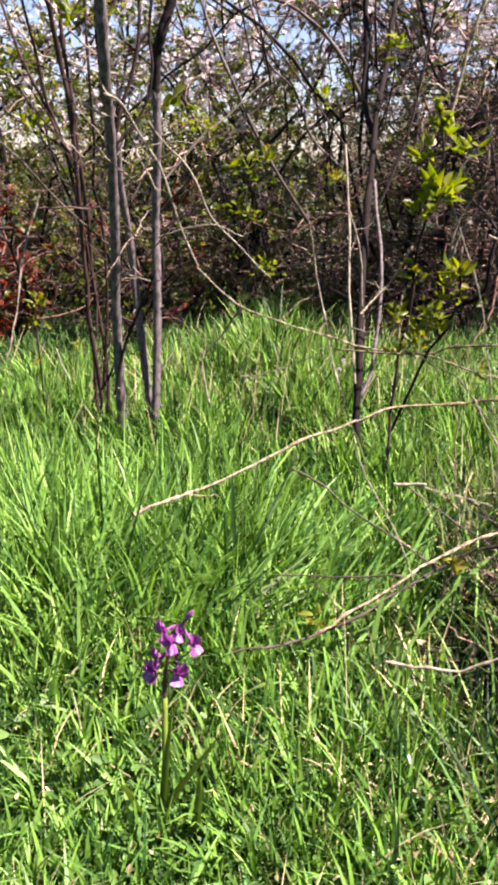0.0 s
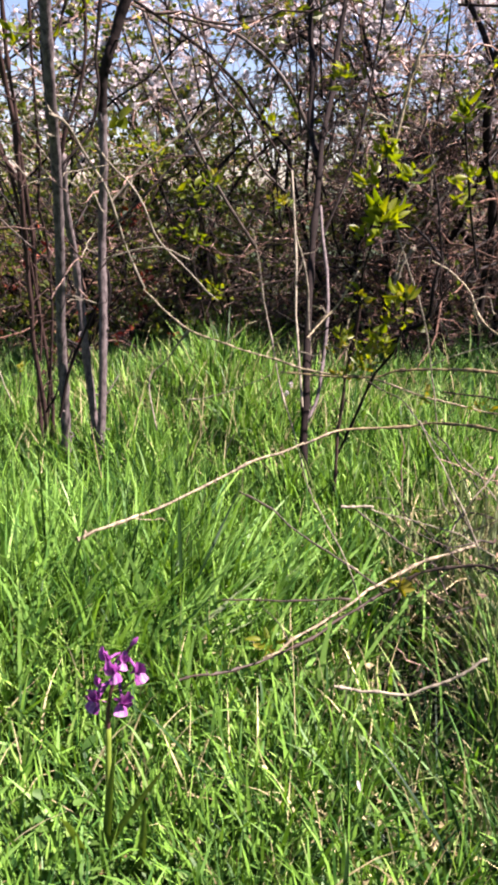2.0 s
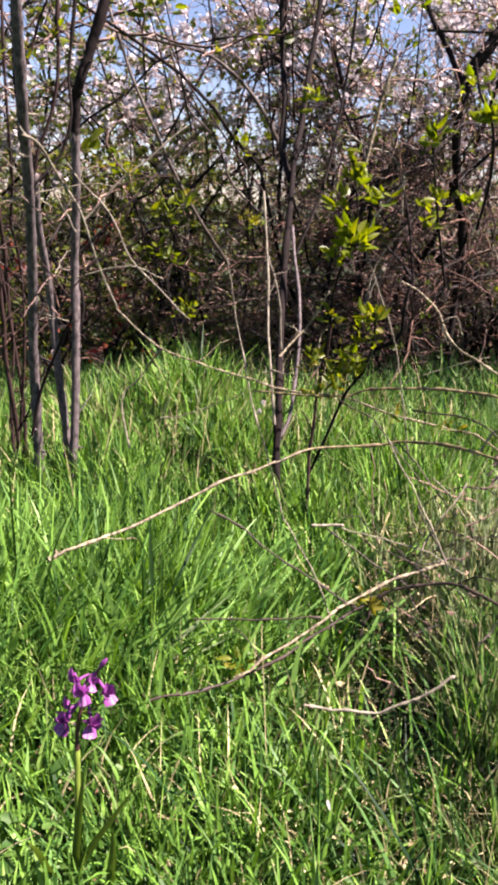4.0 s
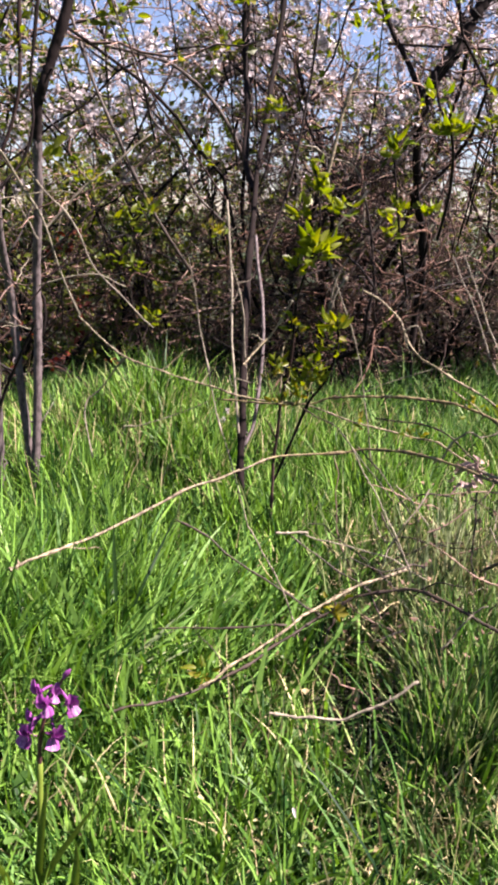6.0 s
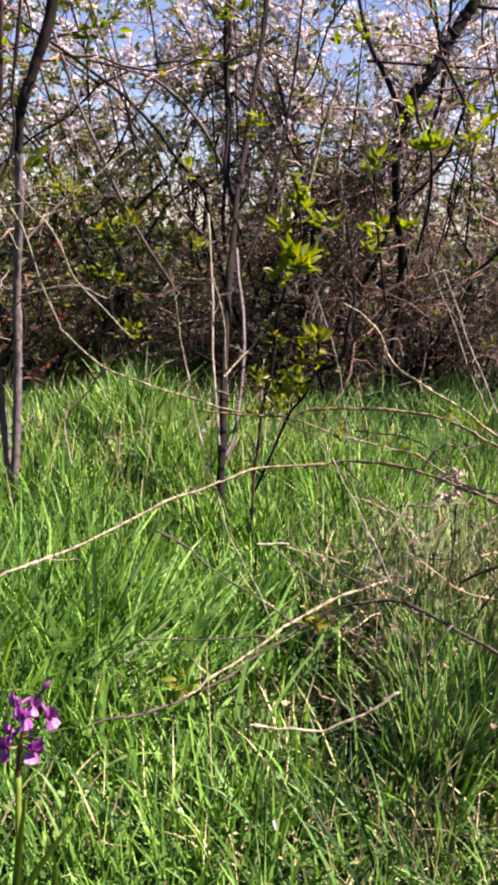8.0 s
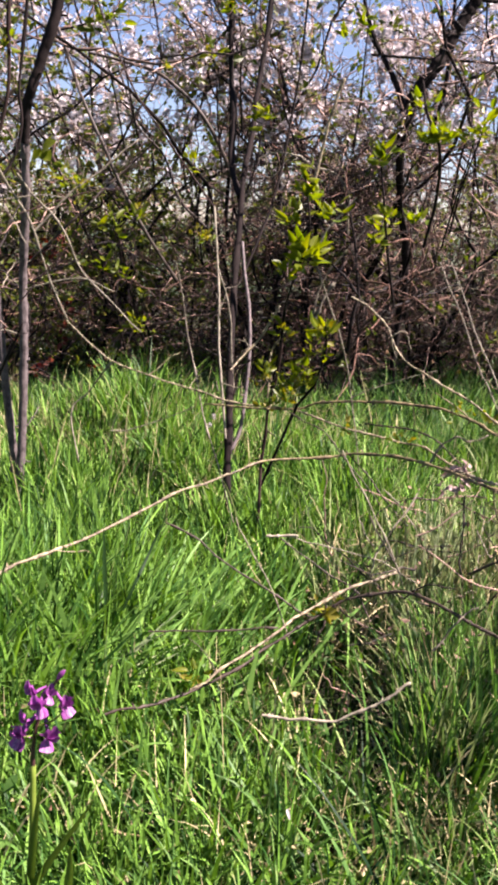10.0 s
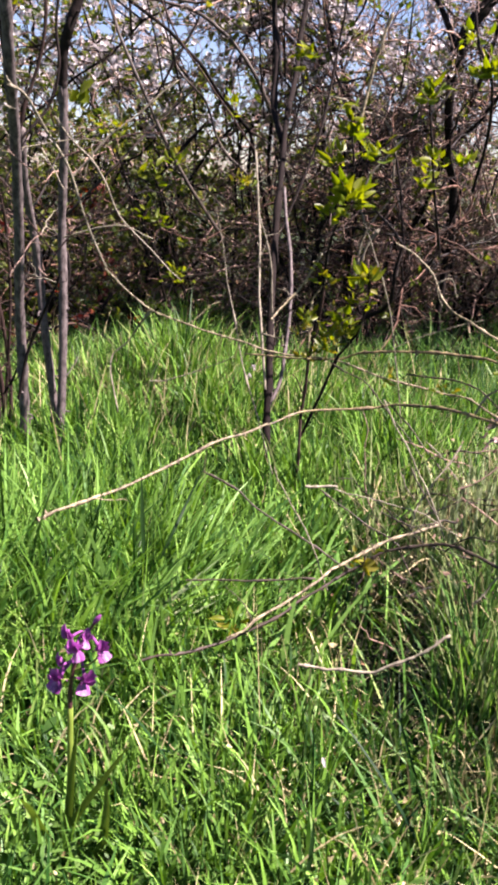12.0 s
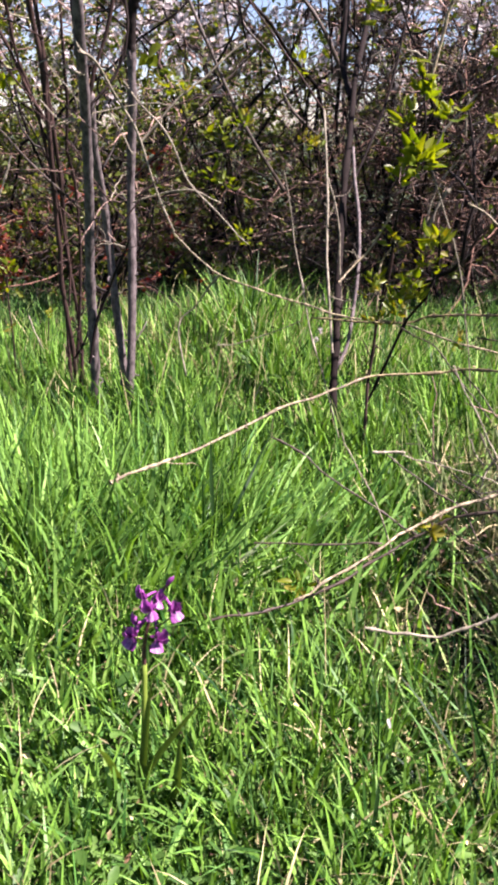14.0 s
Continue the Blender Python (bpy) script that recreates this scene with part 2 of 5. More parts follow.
def leaf_mesh(name, mat, length, width, fold, droop, notch=0.0, rows=7):
    """A leaf blade with a folded midrib, a pointed tip and a toothed or lobed edge; it grows along +y from the origin."""
    v, q = [], []
    for i in range(rows + 1):
        s = i / rows
        w = width * (math.sin(math.pi * min(1, s ** 0.75)) ** 0.8 if 0 < s < 1 else 0.02)
        w *= 1 + notch * (1 if i % 2 else -1)
        z = -droop * length * s * s
        y = length * s
        for c in (-1, -0.5, 0, 0.5, 1):
            v.append((w * c, y - abs(c) * notch * 0.1 * length, z + fold * abs(c) * w))
    for i in range(rows):
        for c in range(4):
            a = i * 5 + c
            q.append((a, a + 1, a + 6, a + 5))
    ob = mesh_object(name, v, q, [], mat)
    me = ob.data
    bpy.data.objects.remove(ob)
    return me


def place_leaf(name, me, parent, at, out, turn=0.0, size=1.0, label=""):
    """A leaf object on a shared mesh, at a place, growing along out."""
    ob = new(name, me)
    ob.parent = parent
    out = Vector(out).normalized()
    m = Matrix.Translation(Vector(at) - parent.matrix_basis.translation) @ out.to_track_quat('Y', 'Z').to_matrix().to_4x4() @ pose(0, 0, 0, 0, turn, 0) @ Matrix.Scale(size, 4)
    ob.matrix_basis = m
    if label:
        ob["label"] = label
    return ob


# ---- ground ----
def lie(x, y):
    """Height of the ground: it sinks a little where the orchid stands and rises to a hummock before the hedge."""
    x, y = np.asarray(x, float), np.asarray(y, float)
    s = np.clip((y - 0.5) / 0.8, 0, 1)
    z = -0.055 * (1 - s * s * (3 - 2 * s))
    z = z + 0.06 * np.exp(-(((x + 0.18) / 0.38) ** 2 + ((y - 2.15) / 0.40) ** 2))
    z = z + 0.012 * np.sin(5.1 * x + 1.3) * np.sin(4.3 * y + 0.4)
    return z


gx = np.concatenate([-np.geomspace(400, 3.2, 24), np.linspace(-3, 3, 121), np.geomspace(3.2, 400, 24)])
gy = np.concatenate([-np.geomspace(400, 2.2, 24), np.linspace(-2, 7, 181), np.geomspace(7.3, 800, 26)])
GX, GY = np.meshgrid(gx, gy)
near = np.exp(-np.maximum(0, np.hypot(GX, GY - 2) - 4) / 4)
GZ = lie(GX, GY) * near
ii, jj = np.meshgrid(np.arange(len(gy) - 1), np.arange(len(gx) - 1), indexing='ij')
a0 = ii * len(gx) + jj
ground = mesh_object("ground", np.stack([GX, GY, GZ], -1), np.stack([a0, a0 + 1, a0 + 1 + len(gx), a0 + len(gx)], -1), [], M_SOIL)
ground.data.materials.append(M_SWARD_SHADED)
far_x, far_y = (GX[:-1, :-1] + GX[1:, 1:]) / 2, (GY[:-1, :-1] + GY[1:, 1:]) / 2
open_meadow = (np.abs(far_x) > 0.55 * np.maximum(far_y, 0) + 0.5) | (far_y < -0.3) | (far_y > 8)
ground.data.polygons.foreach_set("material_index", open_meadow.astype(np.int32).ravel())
tagged(ground, "mossy green and brown soil under meadow grass", "ground", kind="structure")


# ---- grass ----
def blades(name, xy, height, width, lean, bend_dir, curl, mat, label, category, segs=5):
    """Many grass blades in one mesh: each a tapering strip that rises from the ground and bends over; few root in the bare pocket under the canes."""
    rng = np.random.default_rng(len(xy))
    keep = (np.hypot((xy[:, 0] - 0.205) / 0.06, (xy[:, 1] - 0.94) / 0.14) > 1) | (rng.random(len(xy)) < 0.14)
    xy, height, width, lean, bend_dir, curl = (a[keep] for a in (xy, height, width, lean, bend_dir, curl))
    n = len(xy)
    g = lie(xy[:, 0], xy[:, 1])
    yaw = rng.uniform(0, 2 * math.pi, n)
    s = np.linspace(0, 1, segs + 1)
    ang = lean[:, None] + curl[:, None] * s[None] ** 1.5
    step = height[:, None] / segs
    dx = np.sin(ang) * step
    dz = np.cos(ang) * step
    r = np.concatenate([np.zeros((n, 1)), np.cumsum(dx[:, :-1], 1)], 1)
    z = np.concatenate([np.zeros((n, 1)), np.cumsum(dz[:, :-1], 1)], 1)
    cx = xy[:, 0, None] + np.cos(bend_dir)[:, None] * r
    cy = xy[:, 1, None] + np.sin(bend_dir)[:, None] * r
    cz = g[:, None] - 0.004 + z
    w = width[:, None] * 0.5 * np.array([0.75, 1.0, 0.97, 0.82, 0.5, 0.04])[None, :segs + 1] if segs == 5 else width[:, None] * 0.5 * (1 - s[None] ** 2.2 * 0.97)
    twist = yaw[:, None] + rng.uniform(-0.8, 0.8, n)[:, None] * s[None]
    ox, oy = np.cos(twist) * w, np.sin(twist) * w
    left = np.stack([cx - ox, cy - oy, cz], -1)
    right = np.stack([cx + ox, cy + oy, cz], -1)
    v = np.stack([left, right], 2).reshape(-1, 3)
    a = np.arange(n)[:, None] * (2 * segs + 2) + 2 * np.arange(segs)[None]
    q = np.stack([a, a + 1, a + 3, a + 2], -1).reshape(-1, 4)
    ob = mesh_object(name, v, q, [], mat)
    return tagged(ob, label, category, kind="stuff")


def scatter(n, rng, y0, y1, left=0.47, extra=0.18):
    """Places on the ground in a fan before the camera, denser towards it."""
    y = y0 + (y1 - y0) * rng.random(n) ** 1.3
    x = (rng.random(n) * 2 - 1) * (left * y + extra)
    return np.stack([x, y], -1)


def lumps(xy, freq, seed):
    """Smooth patchiness between 0 and 1."""
    ph = np.random.default_rng(seed).uniform(0, 6.28, 6)
    x, y = xy[:, 0] * freq, xy[:, 1] * freq
    v = np.sin(x + ph[0]) * np.sin(y + ph[1]) + 0.6 * np.sin(2.1 * x + 0.7 * y + ph[2]) + 0.6 * np.sin(1.9 * y - 0.8 * x + ph[3])
    return np.clip(v / 3.2 + 0.5, 0, 1)


def sward_height(xy):
    """How tall the grass stands: short by the orchid, lush to its far left, tall on the hummock."""
    x, y = xy[:, 0], xy[:, 1]
    h = 0.05 + 0.03 * np.clip((y - 0.62) / 0.5, 0, 1) + 0.04 * np.clip(x * 2.5, 0, 1)
    h += 0.085 * np.exp(-(((x + 0.36) / 0.22) ** 2 + ((y - 1.12) / 0.24) ** 2))
    h += 0.045 * np.exp(-(((x + 0.10) / 0.16) ** 2 + ((y - 1.15) / 0.2) ** 2))
    h += 0.085 * np.exp(-(((x + 0.15) / 0.35) ** 2 + ((y - 2.2) / 0.35) ** 2))
    h += 0.02 * np.exp(-(((x - 0.25) / 0.2) ** 2 + ((y - 0.75) / 0.25) ** 2))
    return h * (0.7 + 0.6 * lumps(xy, 9, 5))


def tufts(name, centres, per, reach, rng, mat, label, wide=(0.0022, 0.0048), tall=1.0, lean=0.5, curl=0.7, segs=5):
    """Grass that grows in tufts: blades fan out from each centre, the outer ones lean over."""
    k = len(centres) * per
    c = np.repeat(centres, per, 0)
    a = rng.uniform(0, 2 * math.pi, k)
    r = np.abs(rng.normal(0, reach, k))
    p = c + np.stack([np.cos(a), np.sin(a)], -1) * r[:, None]
    h = sward_height(c) * tall * rng.uniform(0.45, 1.3, k) * np.repeat(rng.uniform(0.75, 1.25, len(centres)), per)
    return blades(name, p, h, rng.uniform(*wide, k), np.abs(rng.normal(0, lean, k)), a + rng.normal(0, 0.7, k), np.abs(rng.normal(curl * 0.6, curl, k)), mat, label, "grass", segs)


rng = np.random.default_rng(7)
xy = scatter(5000, rng, 0.22, 2.3)
xy = xy[rng.random(len(xy)) < 0.15 + 1.7 * lumps(xy, 34, 9)]
bare = np.exp(-(((xy[:, 0] - 0.215) / 0.075) ** 2 + ((xy[:, 1] - 0.93) / 0.13) ** 2)) + 0.7 * np.exp(-(((xy[:, 0] - 0.10) / 0.05) ** 2 + ((xy[:, 1] - 0.70) / 0.06) ** 2))
bare = bare + 0.9 * np.exp(-(((xy[:, 0] - 0.305) / 0.05) ** 2 + ((xy[:, 1] - 1.065) / 0.06) ** 2))
xy = xy[rng.random(len(xy)) > 0.9 * bare]
thin = np.clip((xy[:, 0] - 0.08 - 0.1 * np.abs(xy[:, 1] - 0.95)) / 0.12, 0, 1) * np.exp(-((xy[:, 1] - 1.0) / 0.36) ** 4)
xy = xy[rng.random(len(xy)) > 0.55 * thin]
# cool blades increase beyond y 1.5: the hummock's shade is put into their colour
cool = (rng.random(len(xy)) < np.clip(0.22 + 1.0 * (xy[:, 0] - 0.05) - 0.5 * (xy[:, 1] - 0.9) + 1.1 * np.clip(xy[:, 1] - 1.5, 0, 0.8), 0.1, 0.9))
tufts("meadow_grass", xy[~cool], 17, 0.013, rng, M_GRASS, "bright green sunlit meadow grass", (0.0024, 0.0066), 1.1)
dry = cool & (rng.random(len(xy)) < np.clip((xy[:, 0] - 0.1) * 3, 0, 0.32))
tufts("meadow_grass", xy[dry], 14, 0.013, rng, M_GRASS_DRY, "half-dry yellowish green meadow grass", (0.0014, 0.0036), 1.2)
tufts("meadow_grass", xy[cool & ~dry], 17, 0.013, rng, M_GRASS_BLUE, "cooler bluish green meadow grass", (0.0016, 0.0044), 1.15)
# coarse tussocks on the hummock and before the hedge
p = scatter(480, rng, 1.5, 2.7, 0.5, 0.3)
tufts("tussock_grass", p, 34, 0.03, rng, M_GRASS, "coarse bright green tussocks on the hummock", (0.0035, 0.0075), 1.0, 0.5, 0.8)
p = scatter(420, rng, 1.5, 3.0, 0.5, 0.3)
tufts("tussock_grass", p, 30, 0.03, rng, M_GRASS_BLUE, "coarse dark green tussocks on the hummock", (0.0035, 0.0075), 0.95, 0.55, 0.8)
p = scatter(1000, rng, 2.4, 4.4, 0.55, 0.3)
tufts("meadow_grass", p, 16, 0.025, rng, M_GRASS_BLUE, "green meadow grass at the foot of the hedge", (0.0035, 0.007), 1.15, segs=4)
p = np.vstack([rng.uniform((-3.4, -2.2), (3.4, 3.6), (6200, 2)), rng.uniform((-8, -8), (8, 3.4), (2200, 2))])
p = p[np.abs(p[:, 0]) > 0.42 * np.maximum(p[:, 1], 0) + 0.1]
p = p[np.hypot(p[:, 0], p[:, 1]) > 0.3]
tufts("meadow_grass", p, 10, 0.07, rng, M_GRASS, "green meadow grass spreading round about", (0.009, 0.016), 1.4, segs=2)


# ---- hedge ----
def grow(start, heading, length, r, rng, crook, lift, steps=7):
    """A crooked line that wanders and bends towards the light."""
    p, d = np.array(start, float), np.array(heading, float)
    d /= np.linalg.norm(d)
    out = [p.copy()]
    for _ in range(steps):
        d = d + rng.standard_normal(3) * crook + np.array([0, 0, lift])
        d /= np.linalg.norm(d)
        p = p + d * length / steps
        out.append(p.copy())
    return np.array(out)


def hedge_bush(x, y, height, stems, seed, label, leaves, flowers, leaf_mat=None, twigs=12, spread=0.35, flower_from=0.9, lean=0.0, fines=9, leaf_size=(0.015, 0.036), reach=1.0, wood_mat=None):
    """A thorny bush: stems from one stool, branches, a tangle of twigs, small leaves and white blossom."""
    rng = np.random.default_rng(seed)
    z0 = float(lie(x, y))
    bush = thing("hedge_bush", (x, y, z0), label, "hedge", "bushes of the hedge")
    origin = np.array((x, y, z0))
    wood, fine = Bag(), Bag()
    ends = []
    for s in range(stems):
        a = rng.uniform(0, 2 * math.pi)
        b = origin + np.array((math.cos(a) * 0.22 * rng.random(), math.sin(a) * 0.18 * rng.random(), -0.02))
        main = grow(b, (math.cos(a) * spread, math.sin(a) * spread * 0.8 - lean, 1), height * rng.uniform(0.75, 1.2), 0, rng, 0.27, 0.06, 13)
        r0 = rng.uniform(0.005, 0.012)
        one = Bag()
        one.add(*tube(main, np.linspace(r0, 0.003, len(main)), 6))
        one.build("stem", M_BARK_DARK_SHADED, bush, "", origin)
        for k in range(twigs):
            c = rng.integers(1, len(main))
            aa = rng.uniform(0, 2 * math.pi)
            br = grow(main[c], (math.cos(aa), math.sin(aa), rng.uniform(-0.25, 0.8)), rng.uniform(0.25, 0.7) * reach, 0, rng, 0.36, 0.0, 9)
            wood.add(*tube(br, np.linspace(rng.uniform(0.0026, 0.0052), 0.0014, len(br)), 4))
            for _ in range(fines):
                c2 = rng.integers(1, len(br))
                aa = rng.uniform(0, 2 * math.pi)
                tw = grow(br[c2], (math.cos(aa), math.sin(aa), rng.uniform(-0.6, 0.8)), rng.uniform(0.06, 0.26), 0, rng, 0.6, -0.02, 5)
                fine.add(*tube(tw, np.linspace(rng.uniform(0.0011, 0.0024), 0.0008, len(tw)), 3))
                ends.append(tw)
    wood.build("branchwork", wood_mat or M_TWIG, bush, "", origin)["kind"] = "stuff"
    fine.build("twig_tangle", wood_mat or M_TWIG, bush, "tangled pinkish grey twigs" if wood_mat is None else "tangled brown twigs", origin)["kind"] = "stuff"
    allp = np.concatenate([e[1:] for e in ends])
    if leaves:
        small_leaves("foliage", np.repeat(allp[rng.integers(0, len(allp), leaves // 4)], 4, 0), *leaf_size, rng, leaf_mat or M_HEDGE_LEAF, bush, origin)["kind"] = "stuff"
    high = allp[allp[:, 2] > flower_from]
    if flowers and len(high):
        w = np.clip((high[:, 2] - flower_from) / 0.5, 0.05, 1)
        blossoms("blossom", high[rng.choice(len(high), flowers, p=w / w.sum())], rng, bush, origin)["kind"] = "stuff"
    return bush


def small_leaves(name, at, lo, hi, rng, mat, parent, origin, up=0.3):
    """Many small pointed leaves in one mesh, each folded along its rib."""
    n = len(at)
    at = at + rng.normal(0, 0.008, (n, 3))
    d = rng.standard_normal((n, 3)) + np.array([0, 0, up])
    d /= np.linalg.norm(d, axis=1, keepdims=True)
    s = np.cross(d, rng.standard_normal((n, 3)))
    s /= np.linalg.norm(s, axis=1, keepdims=True)
    u = np.cross(d, s)
    ln = rng.uniform(lo, hi, n)[:, None]
    wd = ln * rng.uniform(0.22, 0.34, n)[:, None]
    v = np.stack([at, at + d * ln * 0.45 - s * wd + u * wd * 0.4, at + d * ln * 0.5, at + d * ln * 0.45 + s * wd + u * wd * 0.4, at + d * ln - u * wd * 0.3], 1).reshape(-1, 3)
    b = np.arange(n)[:, None] * 5
    t = (b[:, :, None] + np.array([[0, 2, 1], [0, 3, 2], [1, 2, 4], [2, 3, 4]])[None]).reshape(-1, 3)
    return mesh_object(name, v - origin, [], t, mat, parent, smooth=False)


def round_leaves(name, at, lo, hi, rng, mat):
    """Many small rounded, slightly cupped herb leaves in one mesh."""
    n = len(at)
    d = rng.standard_normal((n, 3)) * (1, 1, 0.35) + np.array([0, 0, 0.25])
    d /= np.linalg.norm(d, axis=1, keepdims=True)
    s = np.cross(d, rng.standard_normal((n, 3)) * (0.6, 0.6, 0.6) + np.array([0, 0, 1.0]))
    s /= np.linalg.norm(s, axis=1, keepdims=True)
    u = np.cross(s, d)
    ln = rng.uniform(lo, hi, n)[:, None]
    wd = ln * rng.uniform(0.16, 0.30, n)[:, None]
    shape = ((0, 0, 0), (0.25, -0.55, 0.12), (0.6, -1, 0.25), (0.9, -0.6, 0.1), (1.0, 0, -0.1), (0.9, 0.6, 0.1), (0.6, 1, 0.25), (0.25, 0.55, 0.12), (0.55, 0, 0.0))
    v = np.stack([at + d * ln * p + s * wd * q + u * wd * r for p, q, r in shape], 1).reshape(-1, 3)
    b = np.arange(n)[:, None] * 9
    t = (b[:, :, None] + np.array([[8, k, (k + 1) % 8] for k in range(8)])[None]).reshape(-1, 3)
    return mesh_object(name, v, [], t, mat)


def blossoms(name, at, rng, parent, origin):
    """White five-petalled blossoms in one mesh; each petal is a small cupped plate."""
    at = np.repeat(at[::8], 8, 0)
    n = len(at)
    at = at + rng.normal(0, 0.015, (n, 3))
    d = rng.standard_normal((n, 3)) + np.array([0, -0.3, 0.5])
    d /= np.linalg.norm(d, axis=1, keepdims=True)
    s = np.cross(d, rng.standard_normal((n, 3)))
    s /= np.linalg.norm(s, axis=1, keepdims=True)
    u = np.cross(d, s)
    r = rng.uniform(0.009, 0.015, n)[:, None]
    vs, ts = [], []
    for k in range(5):
        a = k * 2 * math.pi / 5
        c0, c1 = math.cos(a), math.sin(a)
        o = s * c0 + u * c1
        x = -s * c1 + u * c0
        vs.append(np.stack([at, at + (o * 0.6 - x * 0.38 + d * 0.25) * r, at + (o + d * 0.35) * r, at + (o * 0.6 + x * 0.38 + d * 0.25) * r], 1))
    v = np.stack(vs, 1).reshape(-1, 3)
    b = np.arange(n * 5)[:, None] * 4
    q = b + np.array([[0, 1, 2, 3]])
    return mesh_object(name, v - origin, q, [], M_BLOSSOM, parent, "white blossom", smooth=False)


HEDGE = (
    (-1.05, 3.55, 1.9, 9, 11, "dark thorny hedge bush with white blossom and green leaves", 7000, 1200, 0.75),
    (-0.55, 3.45, 1.75, 7, 112, "leafless thorny hedge bush with tangled twigs", 3600, 2300, 0.72),
    (-0.05, 3.6, 1.8, 7, 113, "thorny hedge bush with sparse green leaves", 3800, 2300, 0.75),
    (0.42, 3.4, 1.95, 10, 114, "leafless hedge bush with dense grey twigs", 1200, 260, 1.15),
    (0.92, 3.45, 1.85, 10, 15, "leafless hedge bush with dense grey twigs", 1200, 360, 1.15),
    (1.17, 3.35, 1.7, 9, 19, "leafless hedge bush with dense grey twigs", 900, 260, 1.2),
    (1.5, 3.6, 1.9, 9, 16, "thorny hedge bush with white blossom", 2200, 1500, 0.9),
    (-1.7, 3.75, 1.9, 8, 17, "thorny hedge bush with white blossom", 8500, 1500, 0.7),
    # unseen bush beyond the right edge, added only to shade the hedge
    (2.1, 3.7, 2.2, 7, 18, "thorny hedge bush with white blossom", 2000, 1500, 0.9),
)
for x, y, high, count, seed, label, leaves, flowers, above in HEDGE:
    hedge_bush(x, y, high, count, seed, label, leaves, flowers, spread=0.3, flower_from=above, lean=0.22, twigs=17 if "dense" in label else 12, fines=11 if "dense" in label else 8)
for k in range(8):
    hedge_bush(-2.4 + 0.7 * k, 4.4 + 0.2 * (k % 3), 2.3, 6, 30 + k, "thorny bush in the depth of the hedge with white blossom", 1500, 1500, fines=5, twigs=10, leaf_size=(0.018, 0.04), spread=0.4, flower_from=1.15)
hedge_bush(0.5, 2.95, 1.2, 9, 55, "dense brown leafless thorn bush before the hedge", 300, 60, twigs=15, fines=12, spread=0.4, flower_from=0.9, wood_mat=M_BRUSH_SHADED)
hedge_bush(-1.40, 2.98, 0.46, 8, 50, "low rusty red bush at the foot of the hedge", 4200, 0, M_RED_LEAF, spread=0.12, leaf_size=(0.018, 0.042), twigs=8, fines=6, reach=0.4, wood_mat=M_BRUSH_SHADED)
hedge_bush(-0.75, 3.12, 0.85, 6, 56, "low twiggy thorn bush with small green leaves", 1600, 60, spread=0.4, flower_from=0.6, twigs=8, wood_mat=M_BRUSH_SHADED)
hedge_bush(-0.93, 2.8, 0.6, 4, 51, "low bush with rusty orange leaves", 260, 0, M_RED_LEAF, spread=0.6, twigs=5, fines=4, reach=0.6, wood_mat=M_BRUSH_SHADED)

# the dense underbrush that fills the hedge's foot, its brown darkened to stand for shade
urng = np.random.default_rng(70)
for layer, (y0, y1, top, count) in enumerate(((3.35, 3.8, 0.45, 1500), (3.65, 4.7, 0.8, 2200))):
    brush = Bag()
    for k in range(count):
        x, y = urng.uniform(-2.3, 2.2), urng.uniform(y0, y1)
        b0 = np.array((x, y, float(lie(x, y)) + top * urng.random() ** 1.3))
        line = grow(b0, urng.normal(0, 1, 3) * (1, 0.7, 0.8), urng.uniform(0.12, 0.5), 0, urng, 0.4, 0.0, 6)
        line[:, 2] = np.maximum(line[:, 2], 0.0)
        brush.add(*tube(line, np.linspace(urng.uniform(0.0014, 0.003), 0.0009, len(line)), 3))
    tagged(brush.build("underbrush", M_BRUSH_SHADED), "dense brown tangle of dead twigs under the hedge", "underbrush", kind="stuff")
at = np.stack([urng.uniform(-2.3, 2.2, 10000), urng.uniform(3.2, 4.6, 10000), urng.random(10000) ** 1.1 * 0.8], -1)
tagged(small_leaves("underbrush_leaves", at, 0.012, 0.03, urng, M_HEDGE_LEAF, None, np.zeros(3)), "small green leaves in the hedge's shade", "leaves", kind="stuff")
at = np.stack([urng.uniform(-2.3, 2.2, 7000), urng.uniform(3.1, 4.4, 7000), urng.random(7000) ** 2 * 0.5], -1)
tagged(small_leaves("dead_leaves", at, 0.012, 0.03, urng, M_LITTER, None, np.zeros(3)), "brown withered leaves caught in the underbrush", "dead leaves", kind="stuff")
# the wood's further rows, behind the hedge
for k in range(7):
    hedge_bush(-3.6 + 1.2 * k, 6.2 + 0.3 * (k % 2), 1.55, 5, 90 + k, "leafy bush standing behind the hedge", 4400, 400, fines=3, leaf_size=(0.03, 0.07), spread=0.5, flower_from=1.2)


# ---- blossoming tree with the dark limb ----
tree = thing("cherry_tree", (0.674, 2.850, 0.142), "dark-barked blossoming tree with a thick slanting limb", "tree")
stem("trunk", [(0.677, 2.850, 0.105), (0.676, 2.850, 0.287), (0.677, 2.800, 0.486), (0.638, 2.750, 0.670), (0.600, 2.700, 0.842), (0.596, 2.620, 0.999)], 0.010, 0.014, M_BARK_DARK_SHADED, tree, knots=0.3, sides=10, steps=9, kink=0.003, stubs=6, twiglets=6, seed=3)
stem("limb", [(0.587, 2.630, 0.968), (0.620, 2.600, 1.045), (0.672, 2.600, 1.129), (0.722, 2.600, 1.217), (0.771, 2.600, 1.306), (0.810, 2.600, 1.404), (0.829, 2.600, 1.521)], 0.0185, 0.015, M_BARK_DARK_SHADED, tree, "thick almost black limb", knots=0.3, sides=10, steps=9, kink=0.003, stubs=6, twiglets=6, seed=4)
